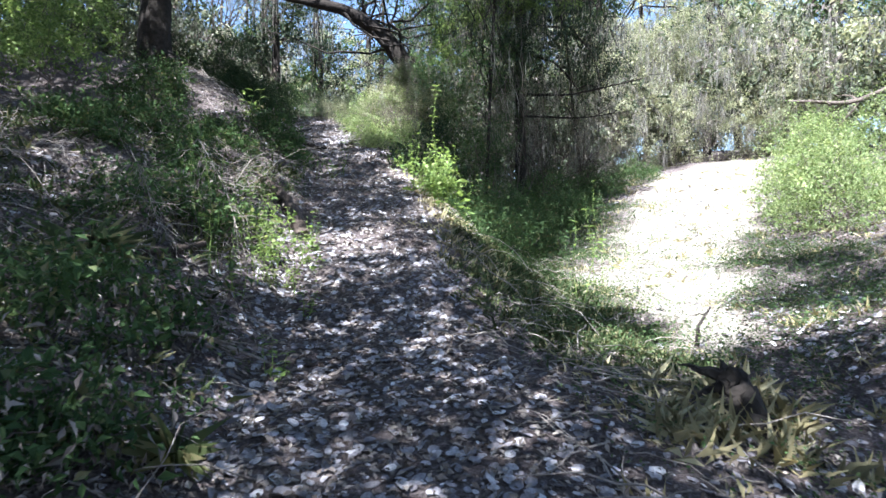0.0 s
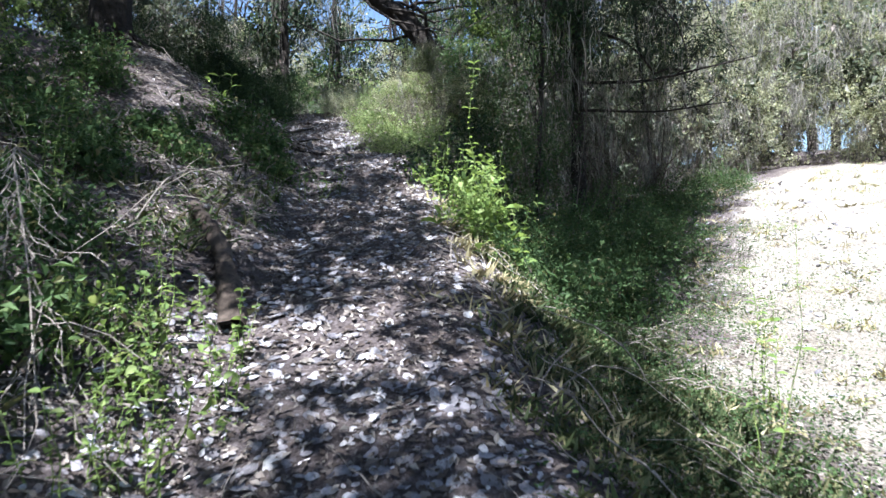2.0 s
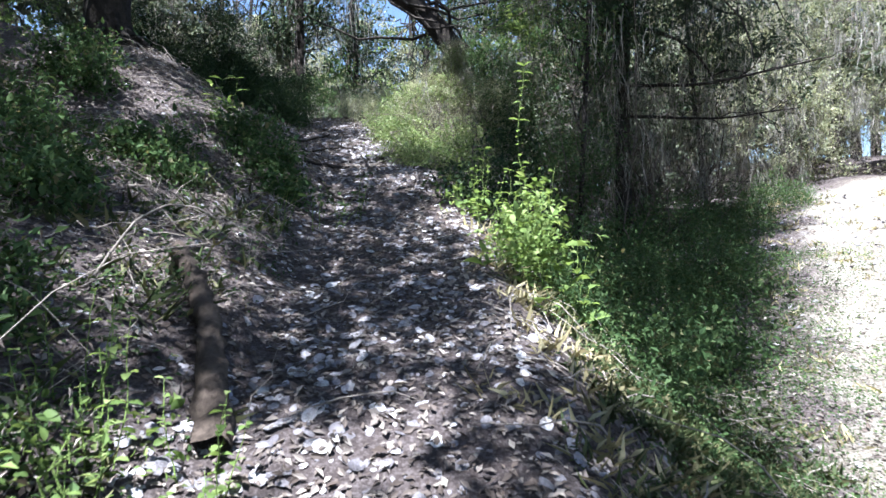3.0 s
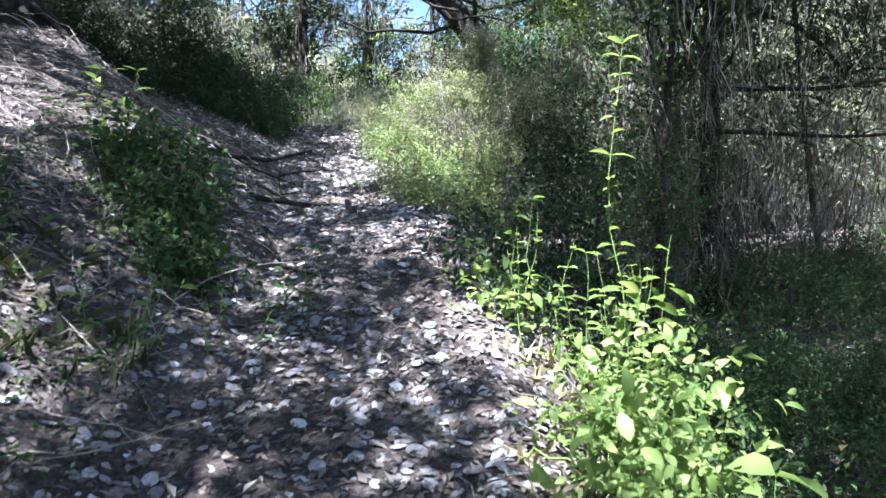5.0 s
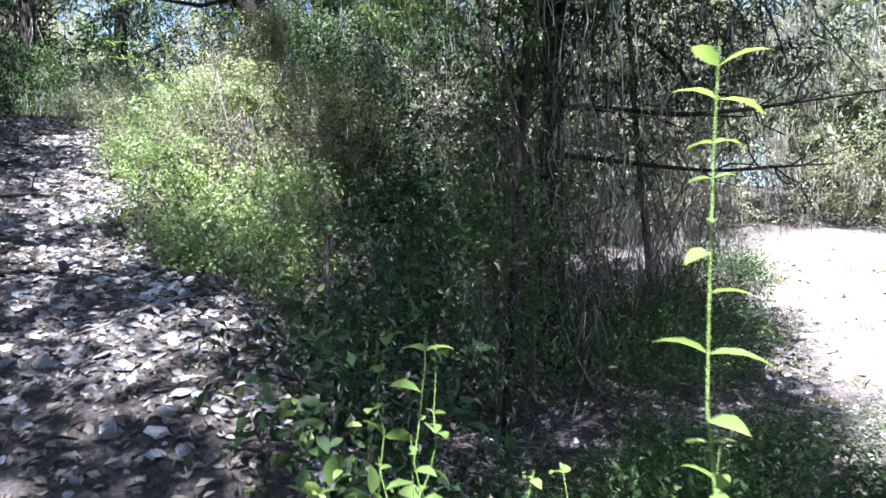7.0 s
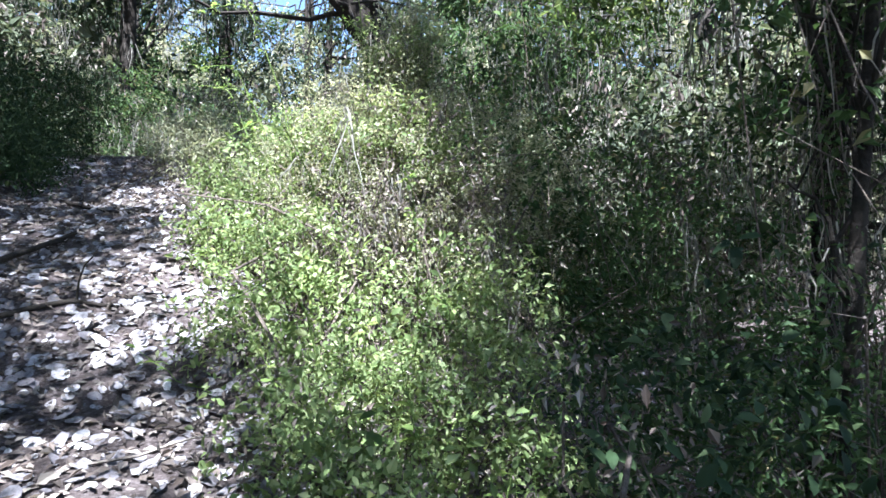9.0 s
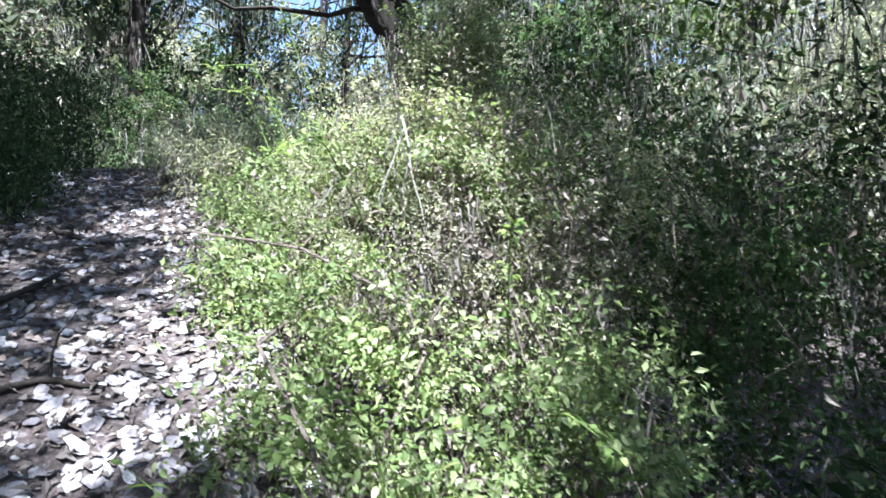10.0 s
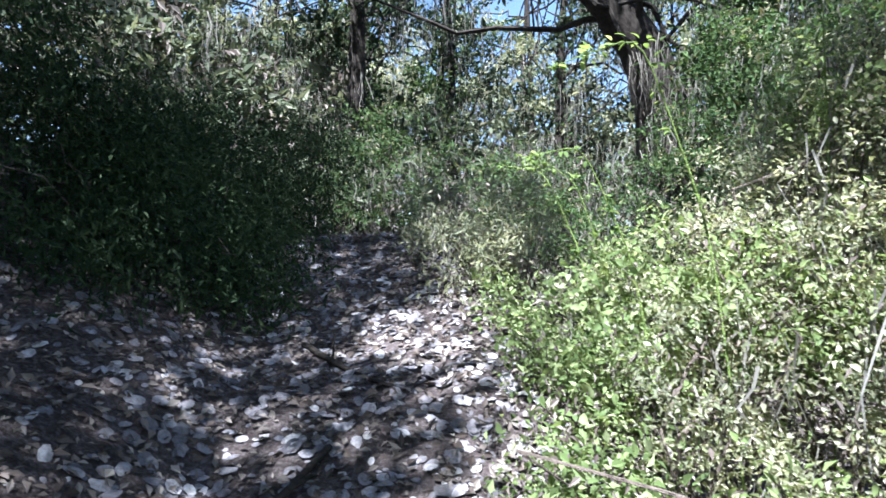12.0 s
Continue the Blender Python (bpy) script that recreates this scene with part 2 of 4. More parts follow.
def broad_leaf(P, D, N, length, width):
    """Larger oval leaves with a midrib fold and a curled tip."""
    P, D = np.asarray(P, float), unit(np.asarray(D, float))
    S = unit(np.cross(D, N))
    U = np.cross(S, D)
    L, W = np.broadcast_to(length, len(P))[:, None], np.broadcast_to(width, len(P))[:, None]
    rows = []
    for t, w, dz in ((0.0, 0.0, 0), (0.25, 0.42, 0.02), (0.55, 0.5, 0.0), (0.82, 0.28, -0.08), (1.0, 0.0, -0.18)):
        c = P + D * L * t + U * L * dz
        rows.append((c, c + S * W * w + U * W * w * 0.3, c - S * W * w + U * W * w * 0.3))
    V = np.stack([rows[0][0], rows[1][1], rows[1][0], rows[1][2], rows[2][1], rows[2][0], rows[2][2], rows[3][1], rows[3][0], rows[3][2], rows[4][0]], 1).reshape(-1, 3)
    f = np.array([[0, 2, 1], [0, 3, 2], [1, 2, 5], [1, 5, 4], [2, 3, 6], [2, 6, 5], [4, 5, 8], [4, 8, 7], [5, 6, 9], [5, 9, 8], [7, 8, 10], [8, 9, 10]])
    F = (np.arange(len(P))[:, None, None] * 11 + f[None]).reshape(-1, 3)
    return V, F


def rand_dir(n, flat=1.0):
    d = rng.normal(size=(n, 3))
    d[:, 2] *= flat
    return unit(d)


def blob_points(blobs, n, shell=0.55, clump=0.13, per=9):
    """Points grouped in sprays through rounded masses, thickest near the outside, with the way each spray faces."""
    vol = np.array([b[3] * b[4] * b[5] for b in blobs]) ** 0.75
    m = max(1, n // per)
    pick = rng.choice(len(blobs), m, p=vol / vol.sum())
    B = np.array(blobs, float)[pick]
    d = rand_dir(m)
    r = rng.uniform(shell, 1.0, m) ** 0.6
    lump = 1 + 0.25 * np.sin(d[:, 0] * 5 + B[:, 0] * 3) * np.sin(d[:, 1] * 4 + B[:, 1]) + 0.2 * np.sin(d[:, 2] * 7 + B[:, 2] * 2 + d[:, 0] * 3)
    lump = lump + np.where(rng.random(m) < 0.12, rng.uniform(0, 0.35, m), 0)
    C = B[:, :3] + d * B[:, 3:6] * (r * lump)[:, None]
    run = unit(rand_dir(m, 0.6) + d * 0.5)
    u = rng.uniform(-1, 1, (m, per, 1)) * clump * 2.0
    P = (C[:, None] + run[:, None] * u + rng.normal(0, clump * 0.45, (m, per, 3))).reshape(-1, 3)
    face = unit(d * 0.6 + rand_dir(m) * 0.5 + [0, 0, 0.5])
    return P, np.repeat(d, per, 0), np.repeat(face, per, 0), np.repeat(run, per, 0)


def lumps(blobs, k=9):
    """Breaks smooth masses into many smaller bulges with hollows between them."""
    out = []
    for c in blobs:
        out.append((*c[:3], c[3] * 0.8, c[4] * 0.8, c[5] * 0.8))
        for d in rand_dir(k):
            f = rng.uniform(0.3, 0.48)
            out.append((c[0] + d[0] * c[3] * 0.75, c[1] + d[1] * c[4] * 0.75, c[2] + d[2] * c[5] * 0.75, *(max(0.12, f * (c[3] * c[4] * c[5]) ** (1 / 3)),) * 3))
    return out


def foliage(blobs, n, size, aspect=0.5, shell=0.4, clump=0.1, hang=0.0, floor=True, broad=False, gaps=0.35):
    P, O, Fc, R = blob_points(lumps(blobs), n, shell, clump, 20)
    if gaps:
        k = 6.28 / (0.12 + size * 9)
        x, y, z = P.T * k
        g = np.sin(x + 1.7 * np.sin(0.6 * y + 0.3 * z)) * np.sin(y + 1.3 * np.sin(0.7 * z)) + 0.9 * np.sin(z * 1.2 + 1.5 * np.sin(0.8 * x)) + rng.normal(0, 0.18, len(P))
        ok = g > np.quantile(g, gaps)
        P, O, Fc, R = P[ok], O[ok], Fc[ok], R[ok]
    if floor:
        z = hz(P[:, 0], P[:, 1]) + 0.03
        P[:, 2] = np.where(P[:, 2] < z, z + rng.uniform(0, 0.25, len(P)), P[:, 2])
    D = unit(O * 0.3 + R * 0.6 + rand_dir(len(P)) + np.array([0, 0, -hang]))
    N = unit(rand_dir(len(P)) * 0.24 + Fc)
    L = size * np.clip(np.exp(rng.normal(-0.12, 0.42, len(P))), 0.35, 1.7)
    return broad_leaf(P, D, N, L, L * aspect) if broad else leaf_geo(P, D, N, L, L * aspect)


def strands(tops, length, width, seg=4):
    """Hanging ribbons of moss and dry vine."""
    P = np.asarray(tops, float)
    n = len(P)
    a = rng.uniform(0, np.pi, n)
    S = np.stack([np.cos(a), np.sin(a), np.zeros(n)], 1) * (width * rng.uniform(0.5, 1.5, n))[:, None]
    L = length * rng.uniform(0.4, 1.4, n)
    rows, p = [], P.copy()
    for i in range(seg + 1):
        w = 1.0 - 0.8 * i / seg
        rows += [p - S * w, p + S * w]
        p = p + np.stack([rng.normal(0, 0.03, n), rng.normal(0, 0.03, n), -L / seg], 1)
    V = np.stack(rows, 1).reshape(-1, 3)
    f = np.array([[2 * i, 2 * i + 1, 2 * i + 3, 2 * i + 2] for i in range(seg)])
    F = (np.arange(n)[:, None, None] * (2 * seg + 2) + f[None]).reshape(-1, 4)
    return V, F


def local(geo, at):
    return geo[0] - np.asarray(at, float), geo[1]


def shrub(name, at, blobs, n, size, material, label, category="shrub", stems=10, stem_mat=None, aspect=0.5, hang=0.0, shell=0.4, clump=0.1, dry=0, moss=0, group="", broad=0, moss_size=(0.45, 0.004), gaps=0.35):
    """A shrub: stems from its foot, foliage in masses, some dry leaves and hanging strands."""
    foot = np.array([at[0], at[1], float(hz(at[0], at[1])) - 0.03])
    t = thing(name, foot, label, category, group)
    for i in range(stems):
        b = blobs[i % len(blobs)]
        e = np.array(b[:3]) + rand_dir(1)[0] * np.array(b[3:6]) * 0.8
        sx, sy = foot[:2] + rng.normal(0, 0.12, 2) + (np.array(b[:2]) - foot[:2]) * rng.uniform(0, 0.7)
        s = np.array([sx, sy, float(hz(sx, sy)) - 0.03])
        P = bent(s, e, 9, rng.uniform(-0.2, 0.1), 0.26)
        part("stem", local(tube(P, np.linspace(0.008, 0.002, 9) * rng.uniform(0.6, 1.4), 5), foot), stem_mat or TWIG, t)
    part("foliage", local(foliage(blobs, n, size, aspect, shell, clump, hang, gaps=gaps), foot), material, t)
    if broad:
        part("outer_leaves", local(foliage(blobs, broad, size * 1.15, aspect, 0.85, clump, hang, broad=True, gaps=gaps), foot), material, t, shade=True)
    if dry:
        part("dry_leaves", local(foliage(blobs, dry, size * 0.9, 0.4, 0.3, 0.2, 0.8), foot), DRY, t, "withered brown leaves and twigs")
    if moss:
        P = blob_points(blobs, moss, 0.7, 0.08)[0]
        part("dry_vines", local(strands(P, *moss_size), foot), MOSS, t, "pale dry hanging vine stems")
    return t


def tree(name, at, trunk, radii, limbs, blobs, n, size, material, label, aspect=0.5, hang=0.0, moss=0, moss_len=0.6, shell=0.3, clump=0.16, limb_r=0.05, gaps=0.35):
    foot = np.array([at[0], at[1], float(hz(at[0], at[1])) - 0.05])
    t = thing(name, foot, label, "tree")
    T = np.asarray(trunk, float)
    T = np.concatenate([foot[None], T])
    k = np.linspace(0, len(T) - 1, 5 * len(T))
    P = np.stack([np.interp(k, np.arange(len(T)), T[:, i]) for i in range(3)], 1)
    for _ in range(3):
        P[1:-1] = (P[:-2] + 2 * P[1:-1] + P[2:]) / 4
    R = np.interp(k, np.linspace(0, len(T) - 1, len(radii)), radii)
    part("trunk", local(tube(P, R, 12, 0.12), foot), BARK, t, shade=True)
    for i in range(limbs):
        b = blobs[i % len(blobs)]
        e = np.array(b[:3]) + rand_dir(1)[0] * np.array(b[3:6]) * 0.85
        j = rng.integers(len(P) // 3, len(P))
        s = P[j]
        Q = bent(s, e, 10, rng.uniform(-0.12, 0.08), 0.14)
        part("limb", local(tube(Q, np.linspace(min(R[j] * 0.6, limb_r), 0.006, 10), 6, 0.08), foot), BARK, t)
    part("crown", local(foliage(blobs, n, size, aspect, shell, clump, hang, gaps=gaps), foot), material, t)
    if moss:
        P2 = blob_points(blobs, moss, 0.3, 0.15)[0]
        part("moss", local(strands(P2, moss_len, 0.006), foot), MOSS, t, "grey hanging moss")
    return t


# ---- ground ----
def axis(core, lo, hi, step, far):
    a = np.arange(lo, hi + step / 2, step)
    out = hi + np.cumsum(step * 1.28 ** np.arange(1, 40))
    out = out[out < far]
    inn = lo - np.cumsum(step * 1.28 ** np.arange(1, 40))
    inn = inn[inn > -far]
    return np.concatenate([[-far], inn[::-1], a, out, [far]])


def build_ground():
    xs, ys = axis(0, -6, 9, 0.09, 2500), axis(0, -2, 20, 0.1, 2500)
    X, Y = np.meshgrid(xs, ys, indexing="ij")
    V = np.stack([X, Y, hz(X, Y)], -1).reshape(-1, 3)
    i, j = np.meshgrid(np.arange(len(xs) - 1), np.arange(len(ys) - 1), indexing="ij")
    a = i * len(ys) + j
    F = np.stack([a, a + len(ys), a + len(ys) + 1, a + 1], -1).reshape(-1, 4)
    ob = link_mesh("ground", V, F, GROUND, shade=True)
    at = ob.data.attributes.new("bare", "FLOAT", "POINT")
    at.data.foreach_set("value", (clearing(V[:, 0], V[:, 1]) * 0.75 + 0.12).astype(np.float32))
    return tagged(ob, "hillside of dark leaf-strewn soil with a pale sandy clearing", "ground", kind="structure")


ground = build_ground()

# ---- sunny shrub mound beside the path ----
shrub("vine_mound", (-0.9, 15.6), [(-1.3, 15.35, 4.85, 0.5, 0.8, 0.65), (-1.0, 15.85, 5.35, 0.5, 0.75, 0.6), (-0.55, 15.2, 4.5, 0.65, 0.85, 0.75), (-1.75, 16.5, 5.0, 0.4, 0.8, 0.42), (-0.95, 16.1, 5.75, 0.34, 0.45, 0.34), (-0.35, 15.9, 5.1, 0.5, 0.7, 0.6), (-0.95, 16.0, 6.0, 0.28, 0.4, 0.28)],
      180000, 0.019, PALE_SUNLIT, "sunlit mound of vine and small-leaved shrub beside the path", stems=40, dry=9000, moss=700, broad=8000, shell=0.78, clump=0.06, gaps=0.32)
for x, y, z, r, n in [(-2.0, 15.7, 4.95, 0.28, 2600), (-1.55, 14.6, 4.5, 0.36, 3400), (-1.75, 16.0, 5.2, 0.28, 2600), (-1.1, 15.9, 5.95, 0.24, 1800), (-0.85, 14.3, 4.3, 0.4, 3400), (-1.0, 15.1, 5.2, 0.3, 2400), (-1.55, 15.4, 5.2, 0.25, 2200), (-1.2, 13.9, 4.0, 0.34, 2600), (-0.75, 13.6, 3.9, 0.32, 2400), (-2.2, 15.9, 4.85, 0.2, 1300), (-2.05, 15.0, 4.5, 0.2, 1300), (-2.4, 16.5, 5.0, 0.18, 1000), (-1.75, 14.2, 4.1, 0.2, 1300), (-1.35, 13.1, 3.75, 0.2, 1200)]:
    shrub("bramble", (x, y), [(x, y, z, r, r * 1.2, r * 0.8), (x + r * 0.6, y - r * 0.4, z - r * 0.5, r * 0.7, r * 0.7, r * 0.6)], int(n * 1.4), 0.027, SUNLIT,
          "green bramble scrambling over the mound, leaves lightened for sun", stems=9, dry=n // 6, broad=n // 2, shell=0.7, clump=0.07, group="brambles on the mound")
for x, y, z in [(-0.95, 15.0, 5.1), (-0.6, 14.6, 4.7), (-1.2, 14.6, 4.6)]:
    shrub("dry_tangle", (x, y), [(x, y, z, 0.26, 0.3, 0.28)], 500, 0.028, DRY, "tangle of withered brown vine stems", "vine", stems=22, stem_mat=TWIG, dry=800)
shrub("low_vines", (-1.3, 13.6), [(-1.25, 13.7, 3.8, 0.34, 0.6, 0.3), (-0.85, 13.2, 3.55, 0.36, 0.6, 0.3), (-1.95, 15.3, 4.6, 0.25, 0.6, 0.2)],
      4500, 0.034, SUNLIT, "low green vines spilling down from the path edge, lightened for sun", stems=12, dry=5000, broad=1400)
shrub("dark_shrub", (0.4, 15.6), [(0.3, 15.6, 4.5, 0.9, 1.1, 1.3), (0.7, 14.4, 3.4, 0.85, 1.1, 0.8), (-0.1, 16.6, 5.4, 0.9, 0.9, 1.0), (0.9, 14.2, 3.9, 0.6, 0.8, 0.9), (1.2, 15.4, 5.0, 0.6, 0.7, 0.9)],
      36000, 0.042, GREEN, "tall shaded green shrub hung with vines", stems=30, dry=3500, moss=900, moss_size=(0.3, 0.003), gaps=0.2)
# ---- shady side of the hollow ----
tree("cedar_tree", (1.75, 15.2), [(1.75, 15.2, 5.0), (1.8, 15.1, 7.0), (1.9, 15.0, 11.0)], [0.14, 0.11, 0.09, 0.03], 34,
     [(2.0, 14.6, 5.7, 1.4, 1.3, 0.8), (1.1, 14.5, 6.5, 1.3, 1.2, 1.0), (2.9, 14.6, 6.3, 1.3, 1.3, 1.0), (1.8, 15.2, 8.4, 1.9, 1.8, 1.4), (3.5, 14.4, 5.3, 0.9, 1.0, 0.6), (2.4, 15.0, 7.3, 1.8, 1.6, 0.9)],
     62000, 0.075, CEDAR, "dark feathery cedar with drooping branches over the hollow", aspect=0.2, hang=0.35, moss=1500, moss_len=0.5, clump=0.14, limb_r=0.03, gaps=0.36)
shrub("twig_thicket", (2.4, 15.4), [(1.6, 15.0, 4.4, 0.9, 0.9, 0.9), (2.6, 15.2, 4.5, 1.0, 0.9, 1.0), (3.6, 15.6, 4.6, 0.9, 0.9, 0.9), (2.2, 15.6, 5.4, 1.2, 0.8, 0.7)],
      4000, 0.04, CEDAR, "bare dark twiggy undergrowth beneath the cedar", stems=90, stem_mat=LOGWOOD, dry=5000, moss=1800, moss_size=(0.5, 0.004), gaps=0.3)
for x, y, lean in [(0.85, 13.9, 0.16), (3.3, 16.0, -0.2)]:
    tree("slender_tree", (x, y), [(x + lean, y, 5.0), (x + lean * 2.4, y - 0.1, 8.4)], [0.038, 0.032, 0.02], 14,
         [(x + lean * 2, y, 7.6, 1.0, 1.0, 0.8), (x + lean, y, 5.4, 0.8, 0.8, 0.8)], 4500, 0.06, GREEN, "slender dark trunk among the shaded shrubs", limb_r=0.014)
shrub("shade_undergrowth", (2.4, 13.0), [(1.6, 11.9, 2.2, 1.0, 1.3, 0.3), (2.1, 12.7, 2.4, 0.8, 1.4, 0.35), (0.8, 11.8, 2.4, 0.7, 1.1, 0.35), (2.4, 14.6, 2.9, 1.2, 1.2, 0.45), (3.3, 15.4, 3.1, 0.8, 1.0, 0.45), (4.7, 17.0, 3.5, 0.7, 1.0, 0.4)],
      60000, 0.034, GREEN, "low mat of small-leaved green undergrowth in the shade", "undergrowth", stems=10, gaps=0.15)
shrub("hollow_undergrowth", (0.9, 9.4), [(0.55, 8.9, 1.9, 0.5, 1.2, 0.2), (1.2, 10.4, 1.9, 0.7, 1.1, 0.25), (0.45, 10.6, 2.2, 0.5, 1.0, 0.22)],
      16000, 0.04, GREEN, "low green undergrowth covering the hollow", "undergrowth", stems=6)
shrub("climbing_vine", (0.9, 14.2), [(1.3, 14.0, 7.0, 0.8, 0.6, 0.7), (0.5, 14.4, 6.9, 0.6, 0.6, 0.6), (2.2, 13.9, 7.1, 0.8, 0.5, 0.6), (0.1, 15.0, 6.4, 0.5, 0.6, 0.6)],
      18000, 0.05, FRESH, "green vine climbing over the cedar's lower branches", "vine", stems=16, hang=0.4, moss=400)
# ---- far side of the clearing ----
shrub("pale_thicket", (6.6, 20.0), [(6.4, 20.0, 5.4, 1.6, 1.3, 1.7), (9.2, 19.0, 6.2, 1.9, 1.6, 2.0), (8.0, 20.6, 7.6, 2.0, 1.5, 1.6), (4.7, 20.4, 5.6, 1.2, 1.2, 1.6), (5.4, 20.8, 7.6, 1.5, 1.2, 1.2)],
      85000, 0.055, HOARY, "sunlit thicket draped with pale dry vines", stems=44, dry=6000, moss=9000, moss_size=(0.45, 0.006))
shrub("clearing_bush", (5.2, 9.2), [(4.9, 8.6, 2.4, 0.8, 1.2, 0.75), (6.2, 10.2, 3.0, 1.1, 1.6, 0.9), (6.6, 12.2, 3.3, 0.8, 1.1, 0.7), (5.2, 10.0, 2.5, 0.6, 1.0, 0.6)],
      60000, 0.034, SUNLIT, "sunlit yellow-green bush at the clearing's edge", stems=24, dry=1500, broad=6000, clump=0.08)
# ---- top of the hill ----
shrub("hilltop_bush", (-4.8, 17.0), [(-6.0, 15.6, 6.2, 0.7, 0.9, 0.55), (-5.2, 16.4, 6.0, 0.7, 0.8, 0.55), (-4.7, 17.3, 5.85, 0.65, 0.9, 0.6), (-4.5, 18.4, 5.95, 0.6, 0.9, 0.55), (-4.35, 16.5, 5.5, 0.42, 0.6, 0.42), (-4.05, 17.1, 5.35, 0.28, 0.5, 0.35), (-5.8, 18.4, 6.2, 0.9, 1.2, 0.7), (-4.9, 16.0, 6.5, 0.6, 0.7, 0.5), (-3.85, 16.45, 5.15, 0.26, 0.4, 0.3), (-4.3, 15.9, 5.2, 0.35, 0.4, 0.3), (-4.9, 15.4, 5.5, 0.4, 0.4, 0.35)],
      100000, 0.042, SHADED, "dense green bush overhanging the path, leaves darkened for shade", stems=30, hang=0.5, aspect=0.3, clump=0.15, gaps=0.15)
# the two highest crown masses are unseen, added to shade the trunk
tree("oak_tree", (-0.7, 22.9), [(-0.85, 22.9, 6.9), (-1.2, 22.7, 8.2), (-2.0, 22.5, 9.2), (-3.2, 22.3, 9.95), (-5.4, 22.0, 10.3)], [0.5, 0.42, 0.3, 0.25, 0.2, 0.1], 18,
     [(0.8, 23.2, 10.6, 2.6, 2.2, 1.6), (-6.2, 22.6, 11.4, 2.4, 2.0, 1.0), (2.2, 23.6, 9.2, 2.2, 1.8, 1.8), (0.3, 22.0, 7.8, 1.5, 1.0, 1.3), (-1.6, 20.0, 13.2, 2.4, 1.6, 0.7), (-1.0, 21.2, 11.8, 1.8, 1.4, 0.7)],
     40000, 0.10, GREEN, "live oak with a dark limb arching over the path", moss=3500, moss_len=0.9)
tree("bank_oak", (-5.9, 14.0), [(-5.85, 14.0, 7.4), (-5.7, 14.1, 9.0), (-5.4, 14.2, 12.0)], [0.36, 0.27, 0.24, 0.16], 12,
     [(-6.6, 15.0, 11.8, 1.8, 1.6, 0.9), (-8.0, 14.4, 10.6, 1.6, 1.5, 1.0)], 9000, 0.09, GREEN, "dark oak trunk rooted in the top of the bank")
shrub("bank_top_bush", (-6.2, 10.6), [(-6.0, 10.4, 5.3, 1.1, 1.5, 0.8), (-7.3, 12.0, 6.4, 1.2, 1.5, 1.0), (-6.4, 8.4, 4.6, 1.1, 1.3, 0.7), (-7.6, 13.6, 7.2, 1.2, 1.3, 1.0)],
      26000, 0.06, FRESH, "leafy green bush on top of the bank", stems=18)
shrub("grey_bush", (-2.55, 17.0), [(-2.65, 16.95, 5.4, 0.34, 0.5, 0.33), (-2.5, 17.6, 5.5, 0.35, 0.5, 0.35), (-3.0, 17.9, 5.6, 0.3, 0.4, 0.3)], 13000, 0.034, HOARY,
      "pale grey-green feathery bush at the top of the path", stems=20, aspect=0.3, hang=0.3, dry=600, moss=250, moss_size=(0.3, 0.003))
shrub("crest_bush", (-2.4, 21.0), [(-2.6, 21.0, 6.0, 1.0, 1.0, 0.9), (-1.2, 20.0, 5.7, 0.9, 0.9, 1.0), (-4.6, 22.0, 6.4, 1.0, 1.0, 0.9), (-0.4, 20.6, 6.9, 1.0, 0.8, 1.0), (-1.6, 18.6, 5.0, 0.6, 0.8, 0.6)], 40000, 0.05, GREEN,
      "dark shaded bush behind the crest of the path", stems=20, dry=1800, moss=900)
# ---- woods behind ----
def far_tree(name, at, h, spread, material, size, n, moss, label):
    x, y = at
    z = float(hz(x, y))
    top = [(x + rng.normal(0, spread * 0.55), y + rng.normal(0, spread * 0.55), z + h * f, spread * (1.15 - f) * rng.uniform(0.6, 0.9), spread * (1.15 - f) * rng.uniform(0.6, 0.9), h * rng.uniform(0.05, 0.085)) for f in np.linspace(0.24, 0.98, 11)]
    return tree(name, at, [(x + rng.normal(0, 0.2), y, z + h * 0.4), (x + rng.normal(0, 0.4), y + rng.normal(0, 0.4), z + h * 0.92)], [0.16, 0.12, 0.04], 22,
                top, n, size, material, label, moss=moss, moss_len=1.1, clump=0.2, limb_r=0.045, hang=0.35)


